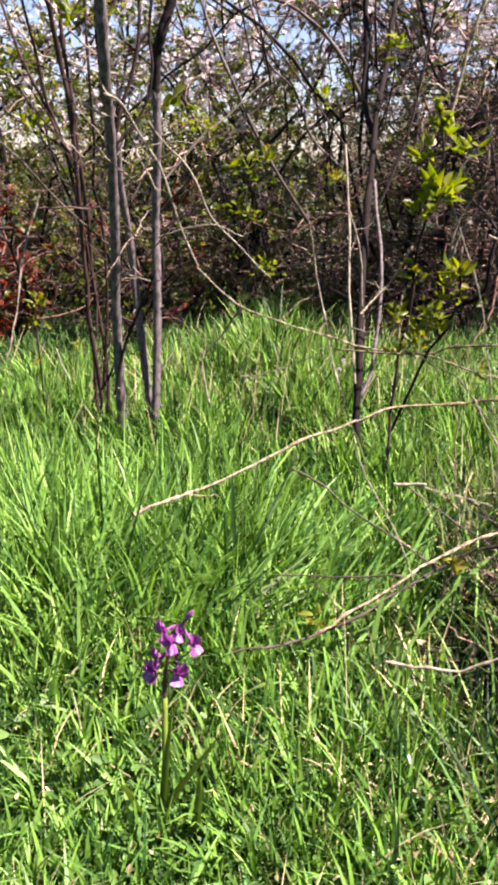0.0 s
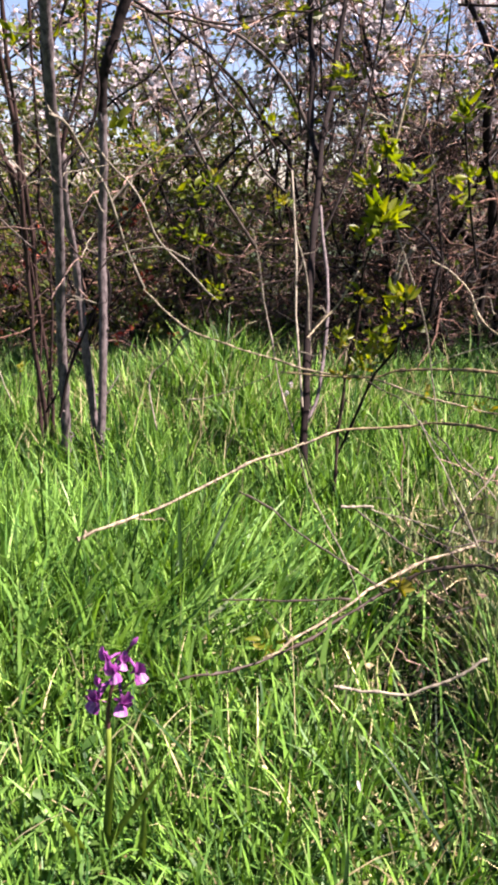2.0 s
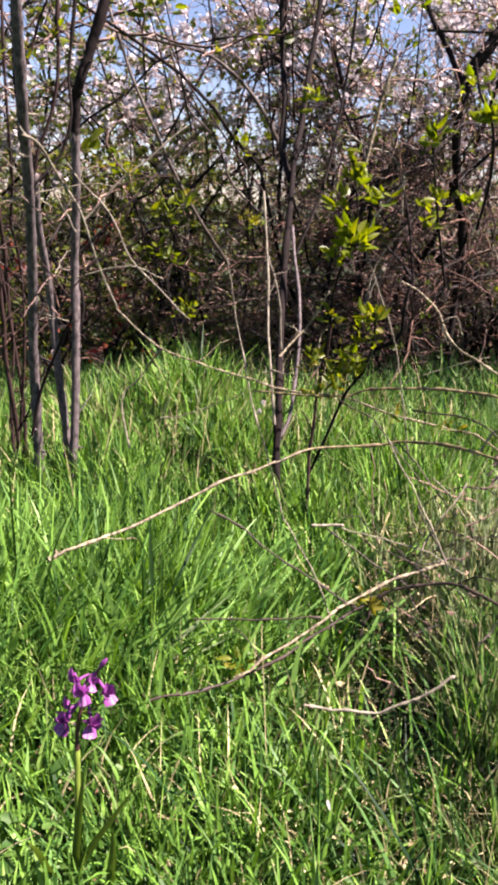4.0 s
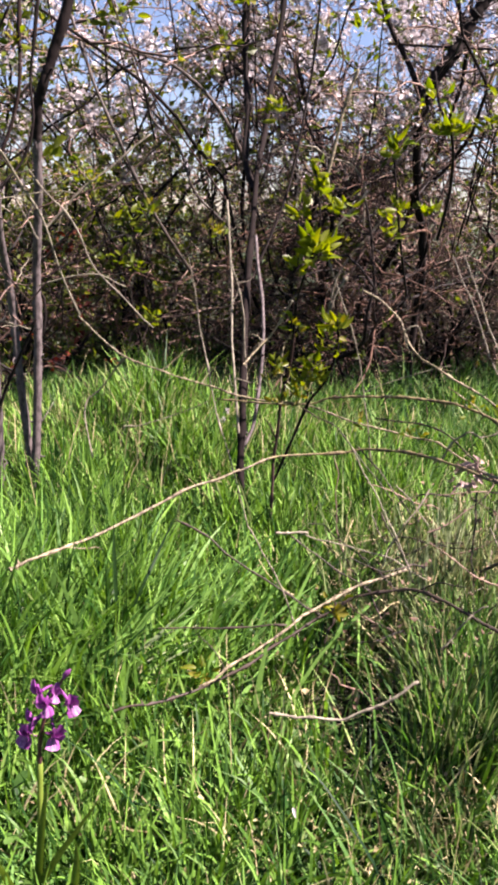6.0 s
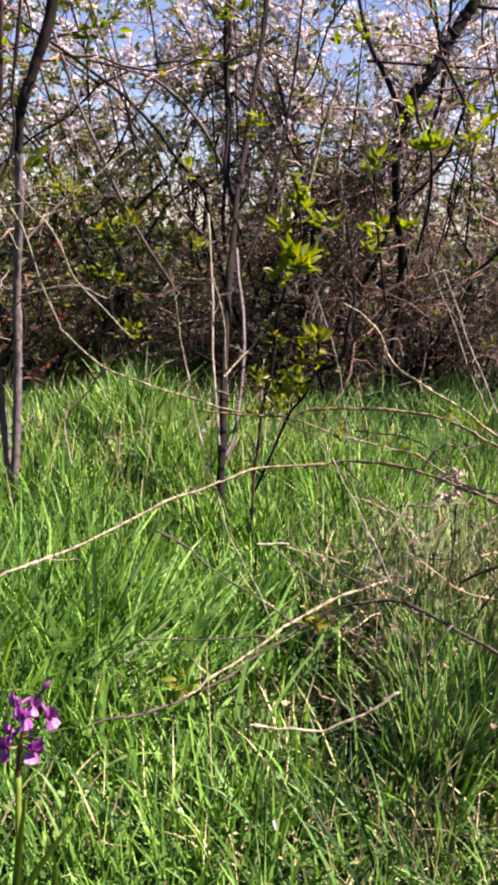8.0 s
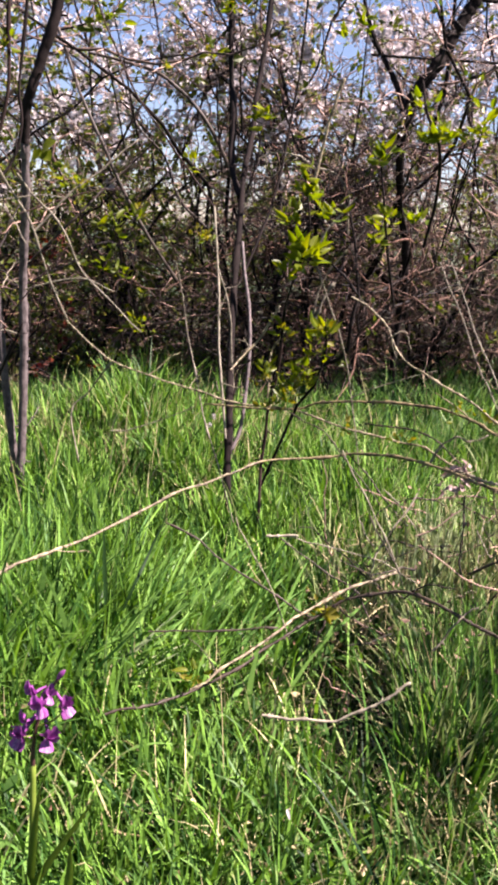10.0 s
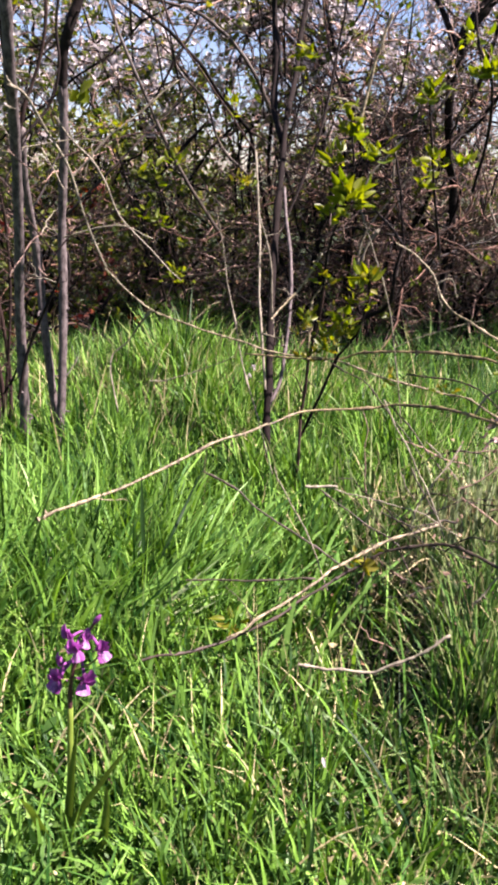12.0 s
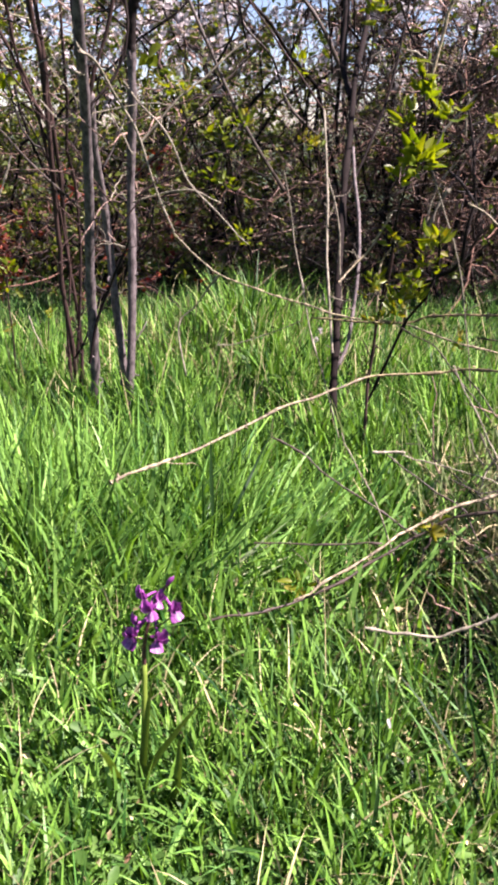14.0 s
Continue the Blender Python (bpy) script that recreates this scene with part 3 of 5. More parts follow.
stem("branch", [(0.772, 2.600, 1.298), (0.823, 2.600, 1.292), (0.908, 2.550, 1.276)], 0.007, 0.003, M_BARK_DARK_SHADED, tree, seed=5)
stem("branch", [(0.472, 2.620, 1.135), (0.620, 2.600, 1.129), (0.791, 2.600, 1.128), (0.946, 2.600, 1.127)], 0.004, 0.003, M_BARK_DARK_SHADED, tree, seed=6)
stem("branch", [(0.700, 2.600, 1.181), (0.677, 2.650, 1.251), (0.665, 2.700, 1.332), (0.654, 2.700, 1.408)], 0.006, 0.003, M_BARK_DARK_SHADED, tree, seed=7)
stem("branch", [(0.591, 2.620, 0.975), (0.561, 2.700, 1.089), (0.510, 2.750, 1.192), (0.474, 2.800, 1.314), (0.452, 2.800, 1.424)], 0.010, 0.005, M_BARK_DARK_SHADED, tree, seed=8)


def tree_branch(k, line, r0, r1, mat):
    stem("branch", line, r0 * 0.72, r1 * 0.72, mat, tree, knots=0.4, kink=0.009, twiglets=12, seed=500 + k)


tree_branch(0, [(-0.380, 2.800, 1.128), (-0.262, 2.760, 1.100), (-0.154, 2.720, 1.065), (-0.066, 2.700, 1.005), (0.005, 2.700, 0.906), (0.062, 2.720, 0.784)], 0.0055, 0.0085, M_CANE_DARK)
tree_branch(1, [(-0.508, 2.800, 1.283), (-0.417, 2.750, 1.070), (-0.326, 2.700, 0.855), (-0.202, 2.700, 0.623), (-0.056, 2.750, 0.410)], 0.006, 0.0075, M_CANE_DARK)
tree_branch(2, [(-0.175, 2.800, 0.876), (-0.315, 2.750, 0.741), (-0.436, 2.700, 0.599), (-0.603, 2.700, 0.435)], 0.004, 0.0055, M_CANE_DARK)
tree_branch(3, [(0.143, 2.600, 0.820), (0.210, 2.600, 0.846), (0.278, 2.600, 0.835), (0.364, 2.600, 0.810), (0.438, 2.600, 0.740), (0.448, 2.600, 0.607)], 0.0035, 0.0045, M_PALE)
tree_branch(4, [(0.213, 2.600, 0.782), (0.240, 2.600, 0.750), (0.221, 2.600, 0.684)], 0.0022, 0.0018, M_PALE)
tree_branch(5, [(0.070, 3.000, 1.412), (0.076, 3.000, 1.141), (0.077, 3.000, 0.873), (0.076, 3.000, 0.551)], 0.007, 0.009, M_BARK_DARK_SHADED)
tree_branch(6, [(-0.204, 2.900, 1.379), (-0.162, 2.850, 1.143), (-0.248, 2.800, 0.934), (-0.330, 2.800, 0.795)], 0.004, 0.005, M_BARK_DARK_SHADED)
tree_branch(7, [(0.393, 2.700, 0.317), (0.414, 2.700, 0.427), (0.469, 2.700, 0.554), (0.580, 2.700, 0.730), (0.730, 2.700, 0.835)], 0.006, 0.0035, M_TWIG)
tree_branch(8, [(0.356, 2.700, 0.316), (0.384, 2.700, 0.462), (0.483, 2.700, 0.607), (0.545, 2.700, 0.729)], 0.0055, 0.003, M_PALE)
tree_branch(9, [(-0.284, 2.700, 1.082), (-0.233, 2.700, 0.914), (-0.146, 2.700, 0.819), (-0.074, 2.720, 0.673), (0.072, 2.750, 0.555)], 0.004, 0.005, M_CANE_DARK)
tree_branch(10, [(-0.979, 2.600, 1.019), (-0.917, 2.600, 0.943), (-0.816, 2.600, 0.895), (-0.667, 2.620, 0.880)], 0.004, 0.003, M_PALE)


# ---- saplings by the meadow's edge ----
LEAF_A = leaf_mesh("leaf", M_LEAF, 0.034, 0.0062, 0.5, 0.25, 0.06)
LEAF_B = leaf_mesh("leaf", M_LEAF, 0.026, 0.0066, 0.6, 0.05, 0.10)
LEAF_C = leaf_mesh("leaf", M_LEAF_AMBER, 0.022, 0.0062, 0.4, 0.3, 0.1)
leaf_rng = np.random.default_rng(99)


def leaf_cluster(parent, at, count, size, amber=0.0, up=0.7, radius=0.006):
    """A rosette of young leaves round a shoot's tip."""
    at = np.asarray(at, float)
    for k in range(int(count * 3.2)):
        a = leaf_rng.uniform(0, 2 * math.pi)
        out = np.array([math.cos(a), math.sin(a), leaf_rng.uniform(-0.3, 2.3) * up])
        me = LEAF_C if leaf_rng.random() < amber else (LEAF_A, LEAF_B)[k % 2]
        place_leaf("leaf", me, parent, at + out * radius + leaf_rng.normal(0, radius * 1.2, 3), out, leaf_rng.uniform(-180, 180), size * leaf_rng.uniform(0.42, 0.92))


sapling = thing("sapling", (-0.426, 1.700, -0.028), "grey-barked sapling with three slender trunks standing in grass", "tree")
stem("trunk", [(-0.466, 1.700, 0.012), (-0.458, 1.680, 0.163), (-0.448, 1.640, 0.331), (-0.423, 1.570, 0.518), (-0.403, 1.500, 0.668), (-0.388, 1.430, 0.771), (-0.375, 1.380, 0.870), (-0.363, 1.330, 0.977), (-0.353, 1.300, 1.089)], 0.0098, 0.0085, M_BARK, sapling, knots=0.25, sides=12, steps=9, kink=0.0006, stubs=9, twiglets=2, seed=21)
stem("trunk", [(-0.402, 1.720, 0.021), (-0.407, 1.720, 0.154), (-0.418, 1.710, 0.319), (-0.425, 1.700, 0.462), (-0.425, 1.640, 0.587), (-0.418, 1.600, 0.680)], 0.0090, 0.0072, M_BARK, sapling, knots=0.25, sides=12, steps=9, kink=0.0006, stubs=9, twiglets=2, seed=22)
stem("trunk", [(-0.398, 1.700, 0.014), (-0.383, 1.700, 0.160), (-0.374, 1.700, 0.334), (-0.371, 1.700, 0.508), (-0.354, 1.660, 0.671), (-0.348, 1.640, 0.770)], 0.0092, 0.0080, M_BARK, sapling, knots=0.25, sides=12, steps=9, kink=0.0006, stubs=9, twiglets=2, seed=23)
stem("trunk", [(-0.348, 1.640, 0.760), (-0.343, 1.630, 0.817), (-0.328, 1.620, 0.858), (-0.309, 1.620, 0.908), (-0.280, 1.620, 0.995), (-0.257, 1.620, 1.129), (-0.250, 1.620, 1.209)], 0.0088, 0.0100, M_BARK_DARK_SHADED, sapling, "dark upper trunk", knots=0.25, sides=12, steps=9, kink=0.0006, stubs=9, twiglets=2, seed=24)
def sapling_twig(k, line, r0, r1, mat):
    stem("twig", line, r0 * 0.85, r1 * 0.8, mat, sapling, knots=0.4, kink=0.0014, twiglets=3, seed=60 + k)


sapling_twig(0, [(-0.328, 1.500, 1.126), (-0.340, 1.500, 0.938), (-0.342, 1.500, 0.855), (-0.355, 1.500, 0.786), (-0.382, 1.500, 0.714), (-0.399, 1.500, 0.668)], 0.0036, 0.0036, M_BARK_RED)
sapling_twig(1, [(-0.306, 1.550, 1.141), (-0.328, 1.550, 0.931), (-0.336, 1.550, 0.844), (-0.336, 1.550, 0.781), (-0.358, 1.550, 0.716), (-0.400, 1.520, 0.659)], 0.003, 0.003, M_BARK_DARK_SHADED)
sapling_twig(2, [(-0.388, 1.420, 0.740), (-0.368, 1.450, 0.725), (-0.348, 1.500, 0.677), (-0.314, 1.520, 0.611), (-0.289, 1.540, 0.521), (-0.259, 1.550, 0.446)], 0.0026, 0.0022, M_PALE)
sapling_twig(3, [(-0.335, 1.500, 0.700), (-0.302, 1.520, 0.654), (-0.258, 1.520, 0.606), (-0.228, 1.520, 0.538), (-0.169, 1.500, 0.485), (-0.117, 1.500, 0.435)], 0.0022, 0.0015, M_PALE)
sapling_twig(4, [(-0.318, 1.550, 0.602), (-0.268, 1.560, 0.657), (-0.208, 1.580, 0.712), (-0.133, 1.600, 0.774)], 0.0026, 0.0019, M_PALE)
sapling_twig(5, [(-0.646, 1.600, 0.670), (-0.592, 1.620, 0.607), (-0.546, 1.640, 0.555), (-0.466, 1.660, 0.475)], 0.0021, 0.0021, M_CANE_DARK)
sapling_twig(6, [(-0.395, 1.450, 0.707), (-0.431, 1.450, 0.721), (-0.440, 1.450, 0.738)], 0.0022, 0.0012, M_PALE)
sapling_twig(7, [(-0.463, 1.653, 0.158), (-0.435, 1.653, 0.269), (-0.393, 1.634, 0.351), (-0.357, 1.615, 0.428)], 0.0040, 0.0026, M_BARK_DARK_SHADED)
sapling_twig(8, [(-0.530, 1.780, 0.134), (-0.495, 1.760, 0.187), (-0.458, 1.760, 0.284)], 0.003, 0.002, M_BARK_DARK_SHADED)
sapling_twig(9, [(-0.395, 1.420, 0.877), (-0.398, 1.430, 0.813), (-0.401, 1.450, 0.738)], 0.002, 0.003, M_BARK_DARK_SHADED)
sapling_twig(10, [(-0.377, 1.420, 0.844), (-0.356, 1.420, 0.892), (-0.335, 1.400, 0.934)], 0.003, 0.002, M_BARK_RED)
sapling_twig(11, [(-0.363, 1.680, 0.487), (-0.301, 1.660, 0.506), (-0.235, 1.640, 0.514), (-0.182, 1.620, 0.496)], 0.002, 0.0012, M_PALE)
sapling_twig(12, [(-0.481, 1.500, 0.668), (-0.452, 1.500, 0.638), (-0.416, 1.500, 0.641)], 0.0016, 0.0016, M_PALE)
LEAF_D = leaf_mesh("leaf", M_LEAF, 0.030, 0.0145, 0.2, 0.15, 0.16)
for out, turn, size in (((0.7, -0.35, 0.6), 50, 1.1), ((-0.7, -0.3, -0.5), 40, 0.85), ((0.5, -0.4, -0.5), 50, 0.8)):
    place_leaf("leaf", LEAF_D, sapling, (-0.290, 1.500, 0.738), out, turn, size)
leaf_cluster(sapling, (-0.279, 1.500, 0.693), 2, 0.7, 1.0)
leaf_cluster(sapling, (-0.231, 1.580, 0.686), 3, 0.7, 0.6)
leaf_cluster(sapling, (-0.390, 1.420, 0.848), 4, 0.8, 0.4)
leaf_cluster(sapling, (-0.459, 1.500, 0.857), 5, 0.9, 0.1)
leaf_cluster(sapling, (-0.383, 1.500, 0.864), 4, 0.8, 0.2)
leaf_cluster(sapling, (-0.347, 1.500, 0.905), 5, 0.9, 0.2)

wrng = np.random.default_rng(63)
for k in range(18):
    x, y, z = (-0.413, 1.600, 0.589)
    line = grow((x + wrng.uniform(-0.1, 0.06), y + wrng.uniform(-0.1, 0.15), z + wrng.uniform(-0.2, 0.3)), (wrng.normal(0, 0.8), wrng.normal(0, 0.4), wrng.uniform(-0.2, 1.0)), wrng.uniform(0.12, 0.3), 0, wrng, 0.12, 0.0, 6)
    stem("twig", line, 0.0017, 0.0009, (M_PALE, M_BARK_RED, M_TWIG)[k % 3], sapling, kink=0.0012, steps=3, sides=5, twiglets=2, seed=640 + k)

thicket = thing("sapling", (-0.560, 1.850, 0.014), "reddish brown clump of thin straight stems", "tree")
def thicket_stem(k, line, r0, r1):
    stem("stem", line, r0 * 0.8, r1 * 0.8, M_BARK_RED, thicket, knots=0.6, kink=0.003, twiglets=14, stubs=6, seed=80 + k)


thicket_stem(0, [(-0.555, 1.850, -0.001), (-0.555, 1.840, 0.117), (-0.555, 1.800, 0.300), (-0.551, 1.770, 0.418), (-0.535, 1.720, 0.562), (-0.530, 1.680, 0.703), (-0.532, 1.640, 0.820), (-0.534, 1.600, 0.908), (-0.545, 1.570, 1.033), (-0.553, 1.550, 1.180)], 0.0065, 0.0055)
thicket_stem(1, [(-0.544, 1.860, -0.004), (-0.540, 1.850, 0.184), (-0.542, 1.820, 0.349), (-0.535, 1.780, 0.501), (-0.533, 1.720, 0.662), (-0.533, 1.680, 0.815), (-0.533, 1.660, 0.918), (-0.526, 1.640, 1.050), (-0.513, 1.620, 1.202)], 0.0055, 0.0045)
thicket_stem(2, [(-0.567, 1.860, -0.005), (-0.563, 1.850, 0.183), (-0.559, 1.830, 0.295), (-0.554, 1.800, 0.463), (-0.568, 1.740, 0.662), (-0.587, 1.700, 0.777), (-0.602, 1.660, 0.919), (-0.621, 1.650, 1.046), (-0.635, 1.640, 1.213)], 0.0045, 0.0035)
thicket_stem(3, [(-0.532, 1.780, 0.513), (-0.541, 1.750, 0.606), (-0.575, 1.720, 0.702), (-0.615, 1.700, 0.797), (-0.652, 1.700, 0.907), (-0.675, 1.700, 0.984)], 0.0042, 0.003)
thicket_stem(4, [(-0.554, 1.860, 0.068), (-0.527, 1.840, 0.294), (-0.511, 1.800, 0.500), (-0.510, 1.760, 0.617), (-0.499, 1.720, 0.777), (-0.494, 1.700, 0.905), (-0.491, 1.700, 1.045), (-0.487, 1.700, 1.228)], 0.0042, 0.003)
thicket_stem(5, [(-0.548, 1.820, 0.244), (-0.542, 1.800, 0.377), (-0.538, 1.760, 0.526), (-0.547, 1.730, 0.640), (-0.609, 1.700, 0.735), (-0.641, 1.680, 0.806)], 0.003, 0.002)

seedling = thing("seedling", (-0.718, 1.900, 0.066), "thin seedling with yellowish young leaves in grass", "plant")
stem("stem", [(-0.718, 1.900, 0.037), (-0.715, 1.900, 0.139), (-0.719, 1.900, 0.224), (-0.717, 1.900, 0.307)], 0.0028, 0.0016, M_BARK_RED, seedling, seed=95)
leaf_cluster(seedling, (-0.712, 1.900, 0.307), 5, 0.9, 0.3)
leaf_cluster(seedling, (-0.727, 1.900, 0.258), 3, 0.8, 0.2)
leaf_cluster(seedling, (-0.716, 1.900, 0.168), 3, 0.7, 0.6)
seedling = thing("seedling", (-0.694, 2.100, 0.105), "small yellow-green seedling in grass", "plant")
stem("stem", [(-0.695, 2.100, 0.089), (-0.690, 2.100, 0.136), (-0.688, 2.100, 0.167)], 0.002, 0.001, M_BARK_RED, seedling, seed=96)
leaf_cluster(seedling, (-0.688, 2.100, 0.159), 5, 0.8, 0.2)

# ---- leafing shrub among the canes ----
shrub = thing("shrub", (0.066, 1.570, 0.016), "slender shrub with bright young yellow-green leaves", "shrub")
def shrub_stem(k, line, r0, r1, mat):
    thick = 1.0 if k in (0, 2) else 0.8
    stem("stem", line, r0 * thick, r1 * thick, mat, shrub, knots=0.35, kink=0.0022, twiglets=5, seed=100 + k)


shrub_stem(0, [(0.059, 1.570, 0.022), (0.050, 1.620, 0.182), (0.052, 1.700, 0.329), (0.064, 1.840, 0.501), (0.071, 1.920, 0.616), (0.076, 2.000, 0.718), (0.098, 2.100, 0.838), (0.121, 2.200, 0.994), (0.143, 2.280, 1.175), (0.150, 2.350, 1.423)], 0.0075, 0.0055, M_BARK_DARK_SHADED)
shrub_stem(1, [(0.052, 1.620, 0.164), (0.082, 1.660, 0.238), (0.095, 1.720, 0.374), (0.085, 1.800, 0.504), (0.077, 1.860, 0.593)], 0.0045, 0.004, M_BARK)
shrub_stem(2, [(0.072, 2.000, 0.694), (0.054, 2.100, 0.763), (0.057, 2.200, 0.898), (0.049, 2.300, 1.011), (0.042, 2.320, 1.187), (0.044, 2.350, 1.427)], 0.0075, 0.0055, M_BARK_DARK_SHADED)
shrub_stem(3, [(0.046, 1.610, 0.208), (0.036, 1.660, 0.336), (0.022, 1.720, 0.487), (0.012, 1.780, 0.663)], 0.0035, 0.0025, M_PALE)
shrub_stem(4, [(0.012, 1.780, 0.661), (-0.034, 1.800, 0.721), (-0.100, 1.840, 0.805), (-0.183, 1.900, 0.930), (-0.253, 1.950, 1.087), (-0.293, 2.000, 1.283)], 0.0025, 0.002, M_BARK_RED)
shrub_stem(5, [(0.063, 1.700, 0.282), (0.050, 1.700, 0.399), (0.042, 1.700, 0.483), (0.025, 1.700, 0.541)], 0.0028, 0.002, M_PALE)
shrub_stem(6, [(0.104, 1.450, 0.042), (0.110, 1.470, 0.154), (0.116, 1.480, 0.245), (0.121, 1.460, 0.334), (0.137, 1.420, 0.438)], 0.0038, 0.003, M_BARK_RED)
shrub_stem(7, [(0.112, 1.500, 0.141), (0.158, 1.460, 0.278), (0.192, 1.420, 0.363), (0.208, 1.400, 0.425), (0.198, 1.380, 0.473)], 0.0036, 0.0024, M_BARK_DARK_SHADED)
shrub_stem(8, [(0.121, 1.460, 0.344), (0.130, 1.400, 0.470), (0.140, 1.330, 0.556), (0.147, 1.300, 0.607), (0.147, 1.300, 0.670), (0.136, 1.300, 0.716)], 0.0026, 0.0016, M_BARK_DARK_SHADED)
shrub_stem(9, [(0.065, 1.680, 0.351), (0.106, 1.640, 0.408), (0.142, 1.600, 0.478)], 0.0024, 0.002, M_PALE)
shrub_stem(10, [(0.058, 1.660, 0.243), (0.065, 1.660, 0.337), (0.116, 1.620, 0.389)], 0.002, 0.0016, M_BARK_RED)
shrub_stem(11, [(0.085, 2.000, 0.700), (0.107, 2.000, 0.759), (0.117, 2.000, 0.851)], 0.0028, 0.002, M_BARK_DARK_SHADED)
shrub_stem(12, [(0.233, 1.900, 0.730), (0.254, 1.900, 0.828), (0.265, 1.900, 0.881), (0.286, 1.900, 0.942)], 0.004, 0.004, M_CANE)
shrub_stem(13, [(0.070, 1.840, 0.501), (0.121, 1.900, 0.628), (0.160, 1.950, 0.744), (0.185, 2.000, 0.895), (0.206, 2.000, 1.087), (0.212, 2.000, 1.304)], 0.0035, 0.0028, M_BARK_DARK_SHADED)
leaf_cluster(shrub, (0.146, 1.280, 0.588), 13, 1.25, 0.0)
leaf_cluster(shrub, (0.124, 1.300, 0.562), 6, 1.0, 0.0)
leaf_cluster(shrub, (0.125, 1.300, 0.639), 6, 1.0, 0.0)
leaf_cluster(shrub, (0.153, 1.300, 0.678), 6, 1.0, 0.0)
leaf_cluster(shrub, (0.135, 1.300, 0.710), 3, 0.8, 0.3)
leaf_cluster(shrub, (0.185, 1.300, 0.651), 5, 1.0, 0.0)
leaf_cluster(shrub, (0.110, 1.900, 0.853), 4, 1.1, 0.0)
leaf_cluster(shrub, (0.196, 1.380, 0.455), 9, 1.05, 0.1)
leaf_cluster(shrub, (0.131, 1.400, 0.461), 5, 0.9, 0.2)
leaf_cluster(shrub, (0.108, 1.440, 0.378), 6, 0.9, 0.3)
leaf_cluster(shrub, (0.177, 1.420, 0.368), 7, 1.0, 0.2)
leaf_cluster(shrub, (0.149, 1.420, 0.353), 5, 0.9, 0.4)
leaf_cluster(shrub, (0.096, 1.420, 0.361), 4, 0.8, 0.4)
leaf_cluster(shrub, (0.354, 1.360, 0.776), 12, 1.05, 0.0)
leaf_cluster(shrub, (0.339, 1.400, 0.829), 4, 1.0, 0.0)
leaf_cluster(shrub, (0.298, 1.500, 0.753), 8, 1.1, 0.0)
leaf_cluster(shrub, (0.314, 1.500, 0.650), 5, 1.0, 0.0)
leaf_cluster(shrub, (0.393, 1.600, 0.652), 5, 1.1, 0.0)
leaf_cluster(shrub, (0.109, 1.900, 0.859), 4, 1.1, 0.0)
leaf_cluster(shrub, (0.317, 1.550, 0.612), 4, 1.0, 0.0)
leaf_cluster(shrub, (0.287, 1.900, 1.024), 5, 1.1, 0.0)
leaf_cluster(shrub, (-0.018, 1.800, 0.600), 5, 0.8, 0.8)
leaf_cluster(shrub, (-0.149, 1.700, 0.634), 5, 0.9, 0.2)
leaf_cluster(shrub, (-0.004, 1.700, 0.603), 4, 0.8, 0.6)
leaf_cluster(shrub, (0.150, 1.440, 0.330), 6, 0.9, 0.3)
leaf_cluster(shrub, (0.120, 1.440, 0.310), 5, 0.9, 0.3)
leaf_cluster(shrub, (0.190, 1.400, 0.420), 6, 0.9, 0.1)
leaf_cluster(shrub, (0.165, 1.400, 0.395), 5, 0.9, 0.2)
def leafy_shoot(at, count, size):
    shoot = thing("leafy_shoot", (at[0], at[1], at[2] - 0.2), "thin hedge shoot with a tuft of young green leaves", "shrub", "leafy shoots of the hedge")
    stem("stem", [(at[0] + 0.04, at[1] + 0.35, at[2] - 0.28), (at[0] + 0.02, at[1] + 0.15, at[2] - 0.1), at], 0.003, 0.0015, M_BARK_DARK_SHADED, shoot, kink=0.003, seed=int(1000 * abs(at[0])))
    leaf_cluster(shoot, at, count, size, 0.05, radius=0.012)


leafy_shoot((-0.294, 2.300, 1.099), 6, 1.5)
leafy_shoot((-0.251, 2.300, 1.127), 5, 1.4)
leafy_shoot((0.002, 2.300, 1.060), 5, 1.3)
leafy_shoot((0.060, 2.300, 1.163), 5, 1.4)
leafy_shoot((0.701, 2.200, 0.910), 6, 1.4)
leafy_shoot((0.680, 2.200, 0.865), 5, 1.3)
leafy_shoot((-0.232, 2.400, 0.477), 4, 1.2)
leafy_shoot((-0.220, 2.400, 0.332), 4, 1.2)
leafy_shoot((-0.053, 2.400, 0.793), 4, 1.2)
leafy_shoot((-0.395, 2.400, 0.734), 5, 1.3)
leafy_shoot((0.402, 2.300, 1.141), 4, 1.3)
leafy_shoot((-0.829, 2.300, 0.713), 6, 1.5)
leafy_shoot((-0.869, 2.300, 0.867), 5, 1.5)
leafy_shoot((-0.269, 2.400, 0.610), 5, 1.4)
leafy_shoot((-0.302, 2.400, 0.488), 4, 1.2)
leafy_shoot((-0.188, 2.400, 0.330), 4, 1.2)
stem("stem", [(0.401, 1.550, 0.604), (0.403, 1.500, 0.692), (0.367, 1.380, 0.765), (0.342, 1.380, 0.814), (0.335, 1.400, 0.866)], 0.003, 0.0018, M_BARK_DARK_SHADED, shrub, seed=130)
stem("stem", [(0.364, 1.600, 0.496), (0.332, 1.550, 0.602), (0.309, 1.500, 0.680), (0.298, 1.500, 0.746)], 0.0026, 0.0016, M_BARK_DARK_SHADED, shrub, seed=131)


